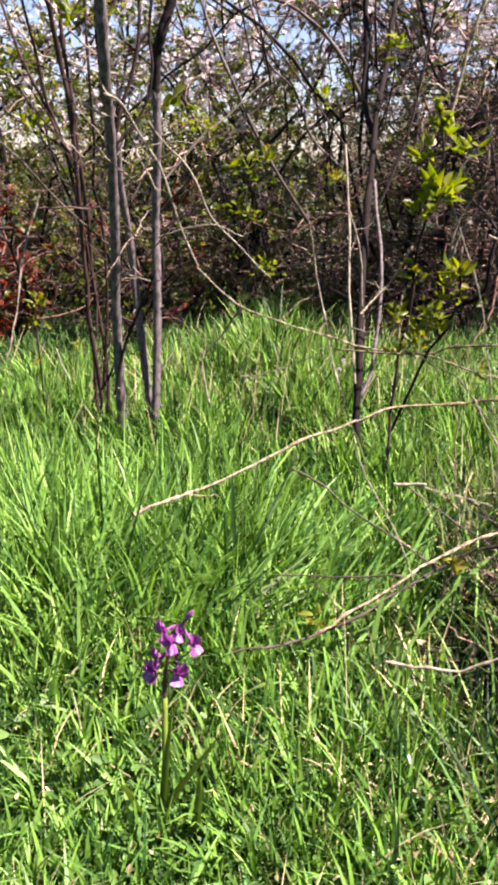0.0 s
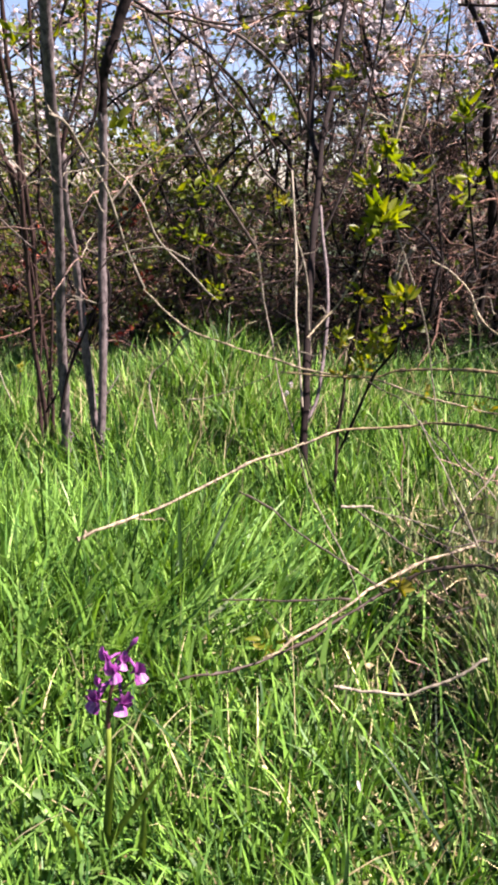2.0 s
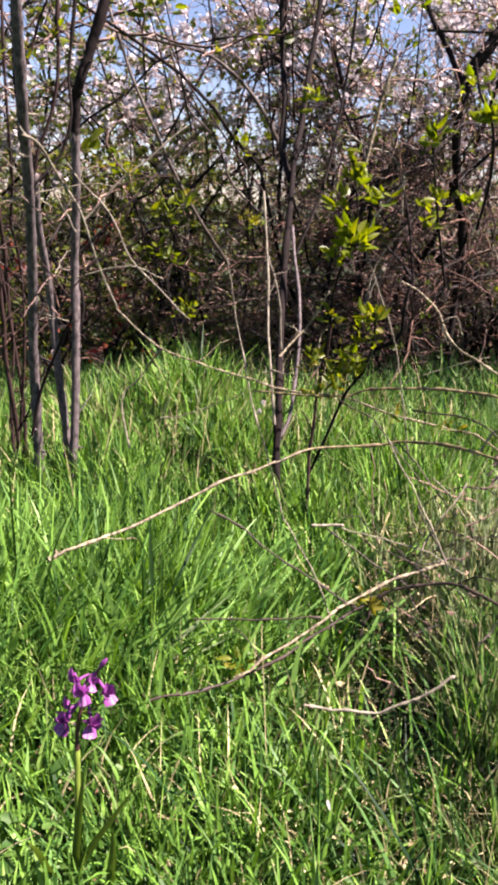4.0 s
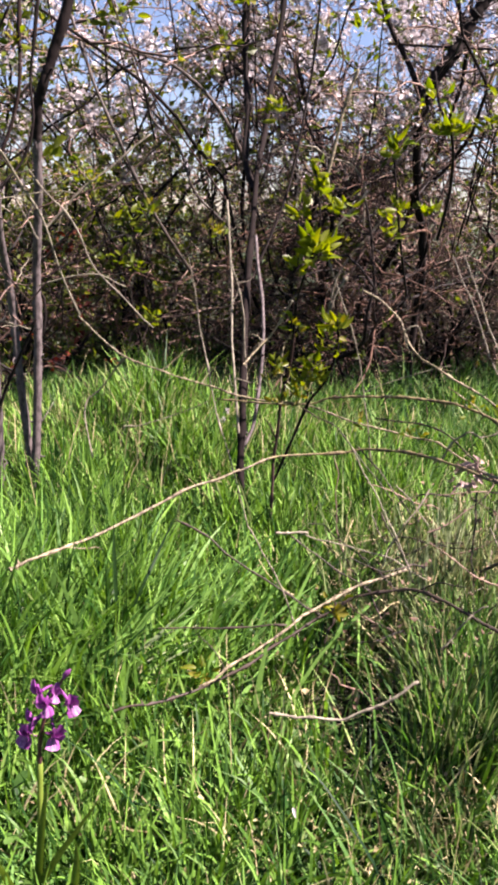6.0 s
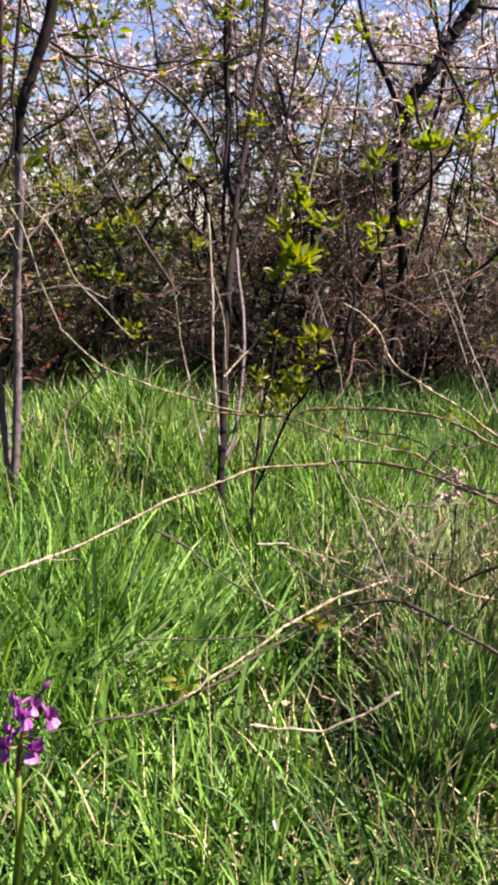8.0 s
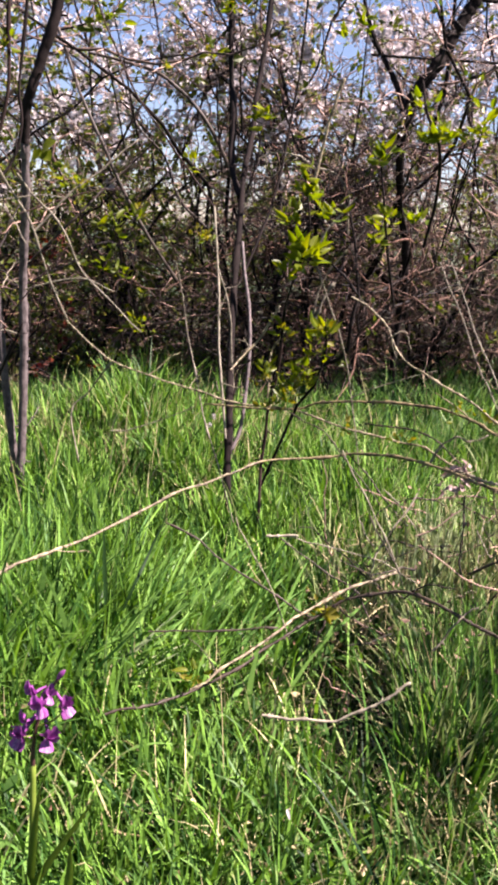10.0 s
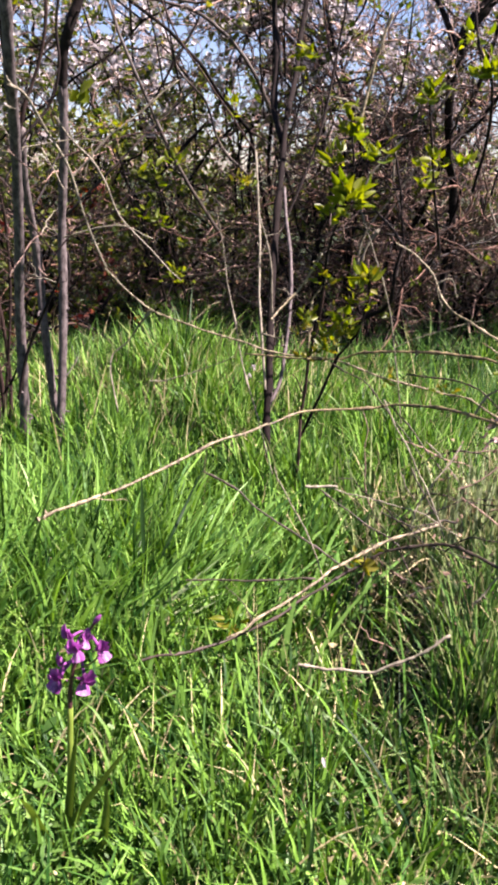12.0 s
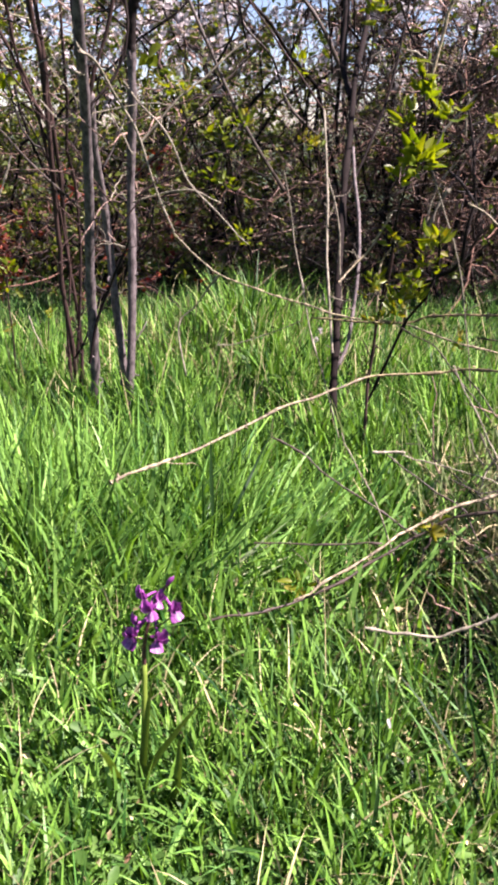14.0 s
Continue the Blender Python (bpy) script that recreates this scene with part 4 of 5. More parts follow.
# ---- bramble canes and dead twigs ----
def cane(points, r0, r1, mat, label, seed, thorns=18, name="bramble_cane", category="bramble", twigs=0):
    top = thing(name, tuple(points[0]), label, category, "arching canes")
    stem("stem", points, r0, r1, mat, top, steps=9, sides=8, knots=0.9, wobble=0.0002, kink=0.0013, seed=seed, thorns=thorns, stubs=thorns // 4, twiglets=twigs)
    return top


pale_arch = cane([(-0.270, 1.020, 0.168), (-0.218, 1.060, 0.180), (-0.157, 1.120, 0.186), (-0.047, 1.200, 0.222), (0.040, 1.250, 0.242)], 0.0022, 0.0017, M_CANE, "arching bramble cane, dry and pale at the tip", 201, 24, twigs=1)
stem("lower_stem", [(0.040, 1.250, 0.242), (0.105, 1.290, 0.256), (0.200, 1.300, 0.262), (0.262, 1.280, 0.274), (0.327, 1.200, 0.288), (0.374, 1.120, 0.289), (0.418, 1.050, 0.284), (0.470, 0.980, 0.267)], 0.0017, 0.0021, M_OLIVE, pale_arch, "olive brown live cane", steps=9, knots=0.9, kink=0.0010, thorns=44, stubs=8, twiglets=4, seed=211)
LEAF_W = leaf_mesh("leaf", M_WITHERED_PINK, 0.020, 0.0055, 0.9, 0.7, 0.12)
for k in range(20):
    at = np.array((0.379, 1.15, 0.277)) + leaf_rng.normal(0, 0.013, 3)
    place_leaf("withered_leaf", LEAF_W, pale_arch, at, leaf_rng.normal(0, 1, 3) + np.array((0, 0, -0.6)), leaf_rng.uniform(-180, 180), leaf_rng.uniform(0.5, 1.0), "curled pinkish withered leaf")
long_cane = cane([(-0.263, 1.550, 0.445), (-0.179, 1.550, 0.373), (-0.097, 1.520, 0.348), (-0.011, 1.500, 0.325), (0.073, 1.480, 0.308), (0.165, 1.450, 0.307), (0.245, 1.420, 0.287), (0.341, 1.380, 0.271), (0.382, 1.340, 0.268), (0.446, 1.250, 0.242), (0.507, 1.180, 0.218)], 0.0013, 0.0018, M_CANE, "long thin buff bramble cane", 202, 44, twigs=6)
dark_cane = cane([(-0.000, 1.500, 0.303), (0.083, 1.470, 0.303), (0.165, 1.450, 0.309), (0.213, 1.430, 0.326), (0.289, 1.400, 0.338), (0.380, 1.360, 0.340), (0.442, 1.300, 0.334), (0.482, 1.240, 0.315), (0.534, 1.180, 0.283)], 0.0016, 0.0026, M_OLIVE, "dark reddish bramble cane", 203, 40, twigs=5)
low_cane = cane([(-0.012, 0.878, 0.083), (0.032, 0.900, 0.103), (0.096, 0.940, 0.128), (0.135, 0.970, 0.141), (0.198, 1.000, 0.164), (0.272, 1.030, 0.177)], 0.0014, 0.0020, M_CANE, "straw-coloured dead cane lying over grass", 204, 26)
cane([(-0.109, 0.840, 0.074), (-0.068, 0.850, 0.079), (-0.023, 0.880, 0.074), (0.046, 0.915, 0.091), (0.105, 0.950, 0.115), (0.150, 0.970, 0.136), (0.193, 0.970, 0.161), (0.254, 0.950, 0.182), (0.292, 0.900, 0.189), (0.329, 0.860, 0.182), (0.360, 0.830, 0.174), (0.410, 0.800, 0.156)], 0.0014, 0.0021, M_CANE_DARK, "dark bramble cane arching over grass", 205, 34, twigs=3)
cane([(0.070, 0.800, 0.101), (0.107, 0.800, 0.096), (0.145, 0.800, 0.094), (0.183, 0.800, 0.107), (0.207, 0.800, 0.122), (0.234, 0.800, 0.142)], 0.0013, 0.0016, M_PALE, "short pale bare cane hanging over grass", 206, 6)
for at, parent in (((0.159, 0.955, 0.155), low_cane), ((-0.006, 0.870, 0.107), low_cane), ((0.254, 1.410, 0.284), long_cane), ((0.343, 1.370, 0.276), long_cane), ((0.452, 1.260, 0.340), dark_cane), ((0.421, 1.300, 0.346), dark_cane)):
    leaf_cluster(parent, at, 4, 0.75, 0.5)
LEAF_Y = leaf_mesh("leaf", M_LEAF_AMBER, 0.017, 0.0062, 0.35, 0.25, 0.14)
for out, turn, size in (((0.5, -0.6, 0.6), 60, 1.0), ((0.9, -0.4, -0.1), 75, 1.1), ((0.2, -0.6, -0.7), 80, 0.9), ((-0.5, -0.6, 0.4), 50, 0.7)):
    place_leaf("leaf", LEAF_Y, low_cane, (0.160, 0.946, 0.154), out, turn, size, "yellow-green leaf")


def dead_twig(k, line, r0, r1, mat, label):
    cane(line, r0 * 0.75, r1 * 0.75, mat, label, 230 + k, 0, "dead_twig", "twig")


dead_twig(0, [(-0.051, 1.050, 0.234), (-0.001, 1.030, 0.209), (0.053, 1.010, 0.178), (0.098, 0.990, 0.155), (0.146, 0.970, 0.131)], 0.0014, 0.0017, M_CANE_DARK, "thin dark bare twig over grass")
dead_twig(1, [(0.088, 1.050, 0.217), (0.107, 1.050, 0.219), (0.131, 1.050, 0.217)], 0.0026, 0.0018, M_PALE, "short whitish broken twig")
dead_twig(2, [(0.123, 1.050, 0.217), (0.170, 1.040, 0.208), (0.229, 1.020, 0.199), (0.289, 1.000, 0.174)], 0.0012, 0.001, M_PALE, "thin pale dry stalk")
dead_twig(3, [(0.108, 1.050, 0.214), (0.154, 1.030, 0.187), (0.213, 1.000, 0.156)], 0.0014, 0.0012, M_CANE_DARK, "thin dark bare twig over grass")
dead_twig(4, [(-0.067, 0.960, 0.117), (0.017, 0.960, 0.121), (0.101, 0.960, 0.123)], 0.0013, 0.0015, M_CANE_DARK, "thin dark horizontal twig")
dead_twig(5, [(-0.061, 1.600, 0.556), (-0.031, 1.600, 0.405), (0.012, 1.500, 0.238), (0.060, 1.420, 0.098)], 0.0014, 0.0016, M_PALE, "thin pale upright stalk")
dead_twig(6, [(0.180, 1.400, 0.575), (0.214, 1.400, 0.491), (0.251, 1.400, 0.374), (0.273, 1.360, 0.221)], 0.0017, 0.0013, M_PALE, "thin pale upright stalk")
dead_twig(7, [(0.259, 1.500, 0.686), (0.223, 1.500, 0.641), (0.191, 1.500, 0.595)], 0.0022, 0.0018, M_PALE, "pale broken stick among stems")
dead_twig(8, [(0.247, 1.600, 0.530), (0.225, 1.600, 0.491), (0.206, 1.600, 0.435)], 0.0034, 0.0024, M_PALE, "pale broken stick among stems")
dead_twig(9, [(0.263, 1.500, 0.512), (0.314, 1.480, 0.480), (0.343, 1.400, 0.417), (0.384, 1.320, 0.391), (0.439, 1.270, 0.363), (0.490, 1.220, 0.326)], 0.0018, 0.0022, M_CANE, "thin buff bramble shoot")
dead_twig(10, [(0.333, 1.400, 0.416), (0.316, 1.380, 0.453), (0.339, 1.380, 0.464), (0.352, 1.380, 0.435)], 0.0013, 0.001, M_PALE, "curled dry bramble tendril above grass")
dead_twig(11, [(0.392, 1.400, 0.583), (0.423, 1.360, 0.502), (0.452, 1.300, 0.409), (0.481, 1.250, 0.336)], 0.0014, 0.0013, M_PALE, "thin pale slanting stalk")
dead_twig(12, [(0.411, 1.400, 0.584), (0.437, 1.360, 0.503), (0.460, 1.300, 0.428), (0.488, 1.250, 0.355)], 0.0014, 0.0013, M_PALE, "thin pale slanting stalk")
dead_twig(13, [(0.153, 1.430, 0.308), (0.209, 1.380, 0.285), (0.244, 1.330, 0.250), (0.297, 1.280, 0.187)], 0.0015, 0.0012, M_CANE_DARK, "thin dark drooping twig")
dead_twig(14, [(0.258, 1.400, 0.343), (0.332, 1.380, 0.380), (0.394, 1.360, 0.403)], 0.0011, 0.0009, M_PALE, "thin dry grass stalk")
dead_twig(15, [(-0.186, 1.600, 0.220), (-0.122, 1.580, 0.236), (-0.022, 1.550, 0.286)], 0.0016, 0.0012, M_PALE, "thin dry stalk in grass")
dead_twig(16, [(-0.568, 1.500, 0.512), (-0.580, 1.480, 0.442), (-0.591, 1.450, 0.353), (-0.600, 1.420, 0.285)], 0.0024, 0.0016, M_PALE, "pale dry stalk standing in grass")
dead_twig(17, [(-0.540, 1.500, 0.577), (-0.551, 1.500, 0.552), (-0.568, 1.500, 0.512)], 0.0022, 0.0022, M_PALE, "pale dry stalk standing in grass")
dead_twig(18, [(-0.602, 1.700, 0.246), (-0.563, 1.660, 0.178)], 0.0016, 0.0012, M_PALE, "pale dry stalk standing in grass")
dead_twig(19, [(-0.175, 1.550, 0.369), (-0.221, 1.600, 0.309), (-0.262, 1.600, 0.256), (-0.242, 1.550, 0.170)], 0.0022, 0.0016, M_PALE, "bent pale dry stem in grass")
dead_twig(20, [(0.042, 1.000, 0.262), (0.060, 0.998, 0.226), (0.089, 0.990, 0.175), (0.121, 0.980, 0.096)], 0.0011, 0.0012, M_PALE, "thin straw-coloured stalk among grass blades")
dead_twig(21, [(0.186, 1.060, 0.340), (0.205, 1.048, 0.302), (0.243, 1.020, 0.238), (0.270, 1.000, 0.170)], 0.0011, 0.0012, M_PALE, "thin straw-coloured stalk among grass blades")


def bramble_twig(k, line, r0, r1, mat, label):
    cane(line, r0 * 0.85, r1 * 0.85, mat, label, 270 + k, 8, "dead_twig", "twig")


bramble_twig(0, [(0.284, 1.400, 0.298), (0.334, 1.360, 0.302), (0.378, 1.300, 0.301), (0.407, 1.260, 0.282), (0.429, 1.200, 0.251)], 0.0016, 0.0014, M_CANE_DARK, "dark thin bramble shoot over grass")
bramble_twig(1, [(0.237, 1.300, 0.273), (0.271, 1.260, 0.240), (0.294, 1.220, 0.213), (0.318, 1.180, 0.186)], 0.0014, 0.001, M_CANE_DARK, "thin dark drooping bramble twig")
bramble_twig(2, [(0.384, 1.120, 0.259), (0.379, 1.100, 0.209), (0.377, 1.080, 0.156), (0.379, 1.060, 0.112)], 0.0016, 0.0013, M_CANE_DARK, "dark upright dead bramble stalk")
bramble_twig(3, [(0.347, 1.200, 0.277), (0.362, 1.200, 0.307), (0.385, 1.200, 0.328), (0.412, 1.200, 0.320), (0.438, 1.200, 0.329)], 0.0016, 0.0012, M_PALE, "pale curled dry bramble shoot")
bramble_twig(4, [(0.358, 1.150, 0.278), (0.380, 1.140, 0.290), (0.404, 1.120, 0.283), (0.437, 1.100, 0.280), (0.479, 1.080, 0.271)], 0.0024, 0.002, M_PALE, "pale withered bramble cane")
bramble_twig(5, [(0.354, 0.980, 0.197), (0.371, 0.960, 0.219), (0.399, 0.940, 0.239)], 0.002, 0.0022, M_CANE_DARK, "dark reddish cane stub over grass")
bramble_twig(6, [(0.275, 0.860, 0.150), (0.289, 0.860, 0.167), (0.304, 0.860, 0.191), (0.326, 0.860, 0.208)], 0.0013, 0.001, M_PALE, "short pale twig in grass")
bramble_twig(7, [(0.252, 1.150, 0.214), (0.266, 1.100, 0.185), (0.280, 1.060, 0.163)], 0.0014, 0.001, M_CANE_DARK, "thin dark dead twig in grass")
bramble_twig(8, [(0.336, 1.200, 0.235), (0.312, 1.180, 0.204), (0.269, 1.150, 0.160), (0.253, 1.120, 0.136)], 0.0014, 0.0011, M_PALE, "pale dry stalk in grass")
bramble_twig(9, [(0.162, 0.960, 0.159), (0.157, 0.950, 0.132), (0.148, 0.940, 0.109)], 0.0018, 0.0012, M_CANE_DARK, "short dark twig stub in grass")
bramble_twig(10, [(0.097, 1.620, 0.401), (0.064, 1.600, 0.369), (0.051, 1.580, 0.355)], 0.002, 0.0018, M_CANE, "pink-brown broken side shoot")
bramble_twig(11, [(0.144, 1.500, 0.446), (0.124, 1.520, 0.400), (0.118, 1.500, 0.318)], 0.0016, 0.0018, M_CANE, "reddish young shrub shoot")

# crooked withered bramble shoots under the arching canes
wrng = np.random.default_rng(83)
for k in range(24):
    x, y = wrng.uniform(0.29, 0.56), wrng.uniform(1.02, 1.38)
    line = grow((x, y, float(lie(x, y)) - 0.005), (wrng.normal(0, 0.55), wrng.normal(0, 0.3), 1.0), wrng.uniform(0.14, 0.32), 0, wrng, 0.38, -0.05, 6)
    pale = k % 3 > 0
    cane(line, wrng.uniform(0.0013, 0.002), 0.0009, M_PALE if pale else M_CANE_DARK, "pale withered bramble shoot with side twigs" if pale else "dark withered bramble shoot with side twigs", 340 + k, 6, "dead_shoot", "twig", 4)

# a tangle of dead brown stalks under the arching canes
tangle = Bag()
trng = np.random.default_rng(41)
for k in range(190):
    x, y = trng.uniform(0.18, 0.85), trng.uniform(0.85, 1.35)
    if x < 0.34 and y < 1.08:
        continue
    # towards the right, out of view, the stalks stand higher to add shade
    b = np.array((x, y, float(lie(x, y)) + trng.uniform(0, 0.12 + 0.3 * max(0, x - 0.45))))
    line = grow(b, (trng.normal(0, 0.8), trng.normal(0, 0.5), trng.uniform(0, 1.0)), trng.uniform(0.06, 0.2), 0, trng, 0.3, 0.0, 6)
    tangle.add(*tube(line, np.linspace(0.0012, 0.0006, len(line)), 4))
tagged(tangle.build("dead_stalks", M_STRAW), "tangle of dry brown stalks in the grass", "dead stalks", kind="stuff")


dark_tangle = Bag()
for k in range(90):
    x, y = trng.uniform(0.22, 0.8), trng.uniform(0.9, 1.35)
    b = np.array((x, y, float(lie(x, y)) + trng.uniform(0, 0.2)))
    line = grow(b, (trng.normal(0, 0.8), trng.normal(0, 0.5), trng.uniform(-0.2, 1.0)), trng.uniform(0.08, 0.22), 0, trng, 0.2, 0.0, 7)
    line[:, 2] = np.maximum(line[:, 2], lie(line[:, 0], line[:, 1]))
    dark_tangle.add(*tube(line, np.linspace(0.0015, 0.0007, len(line)), 4))
tagged(dark_tangle.build("dead_bramble", M_TWIG), "tangle of dead purple-brown bramble stalks in grass", "bramble", kind="stuff")

# added bush, kept out of view, that casts shade on the right-hand grass
bramble = thing("unseen_bramble_bush", (0.68, 0.88, float(lie(0.68, 0.88))), "unseen bramble bush at the root of the arching canes, added to shade the grass", "bramble")
brng = np.random.default_rng(77)
body, sprigs = Bag(), []
for k in range(30):
    a = brng.uniform(0, 2 * math.pi)
    line = grow((0.68 + 0.05 * math.cos(a), 0.88 + 0.05 * math.sin(a), 0.0), (math.cos(a) * 0.4, math.sin(a) * 0.55, 1), brng.uniform(0.45, 0.85), 0, brng, 0.22, -0.06, 10)
    line[:, 0] = np.maximum(line[:, 0], 0.40 * line[:, 1] + 0.14)
    body.add(*tube(line, np.linspace(0.003, 0.0012, len(line)), 5))
    sprigs.append(line[3:])
body.build("canework", M_CANE_DARK, bramble, "dark prickly canes", np.array(bramble.location))["kind"] = "stuff"
sprigs = np.concatenate(sprigs)
at = sprigs[brng.integers(0, len(sprigs), 560)] + brng.normal(0, 0.02, (560, 3))
at[:, 0] = np.maximum(at[:, 0], 0.40 * at[:, 1] + 0.15)
small_leaves("foliage", at, 0.03, 0.06, brng, M_HEDGE_LEAF, bramble, np.array(bramble.location))["kind"] = "stuff"


# ---- orchid ----
def petal(bag, base, out, up, length, width, cup=0.3, tip=0.3):
    """A cupped petal plate from a base, growing along out, its face towards up."""
    out, up = Vector(out).normalized(), Vector(up)
    side = out.cross(up).normalized()
    up = side.cross(out).normalized()
    v, q = [], []
    rows = 5
    for i in range(rows + 1):
        s = i / rows
        w = width * (0.35 + 1.3 * s) * (1 - s ** 3 * (1 - tip))
        w = min(w, width)
        for c in (-1, -0.4, 0.4, 1):
            v.append(Vector(base) + out * length * s + side * w * c + up * (cup * w * c * c - cup * length * 0.5 * s * s))
    for i in range(rows):
        for c in range(3):
            a = i * 4 + c
            q.append((a, a + 1, a + 5, a + 4))
    bag.add([tuple(p) for p in v], q)


def floret(parent, at, face, size, seed):
    """One orchid flower: a hood of purple petals, two side sepals, a broad pale lip and a spur."""
    f = Vector(face).normalized()
    up = Vector((0, 0, 1))
    up = (up + f.cross(up) * random.Random(seed).uniform(-0.45, 0.45)).normalized()
    side = f.cross(up).normalized()
    origin = np.array(parent.location)
    at = Vector(at)
    hood = Bag()
    petal(hood, at, f * 0.7 + up * 0.9, f - up * 0.2, 0.0125 * size, 0.0042 * size, 0.9)
    petal(hood, at, f * 0.9 + up * 0.55 + side * 0.35, f, 0.009 * size, 0.0032 * size, 0.8)
    petal(hood, at, f * 0.9 + up * 0.55 - side * 0.35, f, 0.009 * size, 0.0032 * size, 0.8)
    petal(hood, at, side * 0.6 + up * 0.75 + f * 0.2, f, 0.010 * size, 0.0042 * size, -0.5)
    petal(hood, at, side * -0.6 + up * 0.75 + f * 0.2, f, 0.010 * size, 0.0042 * size, -0.5)
    part_hood = hood.build("floret", M_PETAL, parent, "", origin)
    lip = Bag()
    petal(lip, at + f * 0.001, f * 0.5 - up * 0.9, f, 0.0095 * size, 0.0022 * size, -0.4, 0.7)
    low = lip.build("lip", M_LIP, part_hood, "pale purple lip with a white middle", origin)
    for s in (1, -1):
        wing = Bag()
        petal(wing, at, f * 0.3 - up * 0.85 + side * 0.25 * s, f, 0.0100 * size, 0.0036 * size, -0.6, 0.9)
        wing.build("side_lobe", M_PETAL, part_hood, "", origin)
    spur = Bag()
    line = np.array([tuple(at - f * d + up * (0.004 * size * math.sin(d / (0.014 * size) * 1.5))) for d in np.linspace(0, 0.014 * size, 5)])
    spur.add(*tube(line, np.linspace(0.0016, 0.0011, 5) * size, 6))
    spur.build("spur", M_PETAL, part_hood, "", origin)
    return part_hood


orchid = thing("wild_orchid", (-0.169, 0.675, -0.066), "purple wild orchid in flower on a green stem", "flower")
stem("stem", [(-0.169, 0.675, -0.066), (-0.166, 0.675, -0.019), (-0.160, 0.675, 0.040), (-0.157, 0.675, 0.127)], 0.0043, 0.0029, M_STEM, orchid, "pale green lower stem", seed=301)
stem("stem", [(-0.157, 0.675, 0.124), (-0.157, 0.675, 0.138), (-0.156, 0.675, 0.151), (-0.151, 0.675, 0.177), (-0.143, 0.675, 0.200), (-0.135, 0.675, 0.215), (-0.130, 0.675, 0.222)], 0.0024, 0.0013, M_STEM_PURPLE, orchid, "purple-brown upper stem", seed=302)
for at, face, size in (
    ((-0.165, 0.666, 0.166), (-0.5, -0.8, -0.35), 1.25), ((-0.161, 0.668, 0.179), (-0.8, -0.3, 0.1), 0.85),
    ((-0.140, 0.662, 0.166), (0.35, -0.8, -0.35), 1.15), ((-0.153, 0.668, 0.208), (-0.6, -0.6, 0.2), 0.95),
    ((-0.146, 0.660, 0.200), (-0.1, -1.0, 0.0), 1.0), ((-0.125, 0.668, 0.196), (0.6, -0.75, -0.15), 1.05),
    ((-0.140, 0.672, 0.204), (0.2, -0.5, 0.5), 0.8),
):
    floret(orchid, at, face, size * 1.10, int(1e5 * at[0]))
for line in ([(-0.155, 0.675, 0.158), (-0.164, 0.670, 0.162), (-0.171, 0.668, 0.165)], [(-0.155, 0.675, 0.159), (-0.147, 0.670, 0.164), (-0.140, 0.664, 0.167)], [(-0.152, 0.675, 0.169), (-0.138, 0.670, 0.178), (-0.127, 0.668, 0.189)]):
    stem("stalk", line, 0.0011, 0.001, M_STEM, orchid, seed=303)
bud = Bag()
bline = np.array([(-0.132, 0.672, 0.221), (-0.130, 0.672, 0.224), (-0.128, 0.671, 0.227), (-0.125, 0.670, 0.231)])
bud.add(*tube(bline, (0.0012, 0.0026, 0.0026, 0.0010), 8))
bud.build("bud", M_PETAL, orchid, "closed purple bud", np.array(orchid.location))


def strap_leaf(points, width, name="leaf"):
    """A long folded strap leaf that clasps the stem."""
    line = spline(points, 6)
    k = len(line)
    s = np.linspace(0, 1, k)
    w = width * np.sin(np.clip(0.25 + 0.75 * s, 0, 1) * math.pi) ** 0.7 + 0.0003
    side = np.array([0.9, -0.25, 0.1])
    v = np.stack([line - side * w[:, None] + np.array([0, -0.35, 0.25]) * w[:, None], line, line + side * w[:, None] + np.array([0, -0.35, 0.25]) * w[:, None]], 1)
    a = np.arange(k - 1)[:, None] * 3 + np.arange(2)[None]
    q = np.stack([a, a + 1, a + 4, a + 3], -1)
    return mesh_object(name, v.reshape(-1, 3) - np.array(orchid.location), q, [], M_ORCHID_LEAF, orchid)


strap_leaf([(-0.166, 0.672, -0.043), (-0.154, 0.668, 0.003), (-0.128, 0.660, 0.052), (-0.099, 0.650, 0.104)], 0.0042)
strap_leaf([(-0.168, 0.675, -0.058), (-0.162, 0.672, -0.001), (-0.156, 0.670, 0.059), (-0.150, 0.670, 0.108)], 0.0042)
strap_leaf([(-0.170, 0.675, -0.066), (-0.184, 0.660, -0.007), (-0.191, 0.640, 0.040), (-0.193, 0.620, 0.068)], 0.0055)
strap_leaf([(-0.164, 0.670, -0.076), (-0.129, 0.650, -0.021), (-0.119, 0.640, 0.032), (-0.118, 0.640, 0.067)], 0.005)

# ---- meadow details ----
rng = np.random.default_rng(17)
# long bright blades
p = scatter(2200, rng, 0.5, 1.75, 0.47, 0.1)
p = p[rng.random(len(p)) > np.clip((p[:, 0] - 0.08) * 6, 0, 0.7)]
k = len(p)
blades("tall_grass", p, sward_height(p) * rng.uniform(1.1, 1.9, k), rng.uniform(0.003, 0.0062, k), np.abs(rng.normal(0.1, 0.3, k)), rng.normal(2.2, 1.4, k), np.abs(rng.normal(0.5, 0.5, k)), M_GRASS, "long bright green grass blades", "grass")
# dry straw among the green
p = np.vstack([scatter(3900, rng, 0.3, 2.6), rng.normal((-0.12, 2.1), (0.25, 0.2), (900, 2)), rng.normal((0.40, 1.15), (0.13, 0.18), (800, 2)), rng.normal((0.26, 0.8), (0.12, 0.14), (700, 2))])
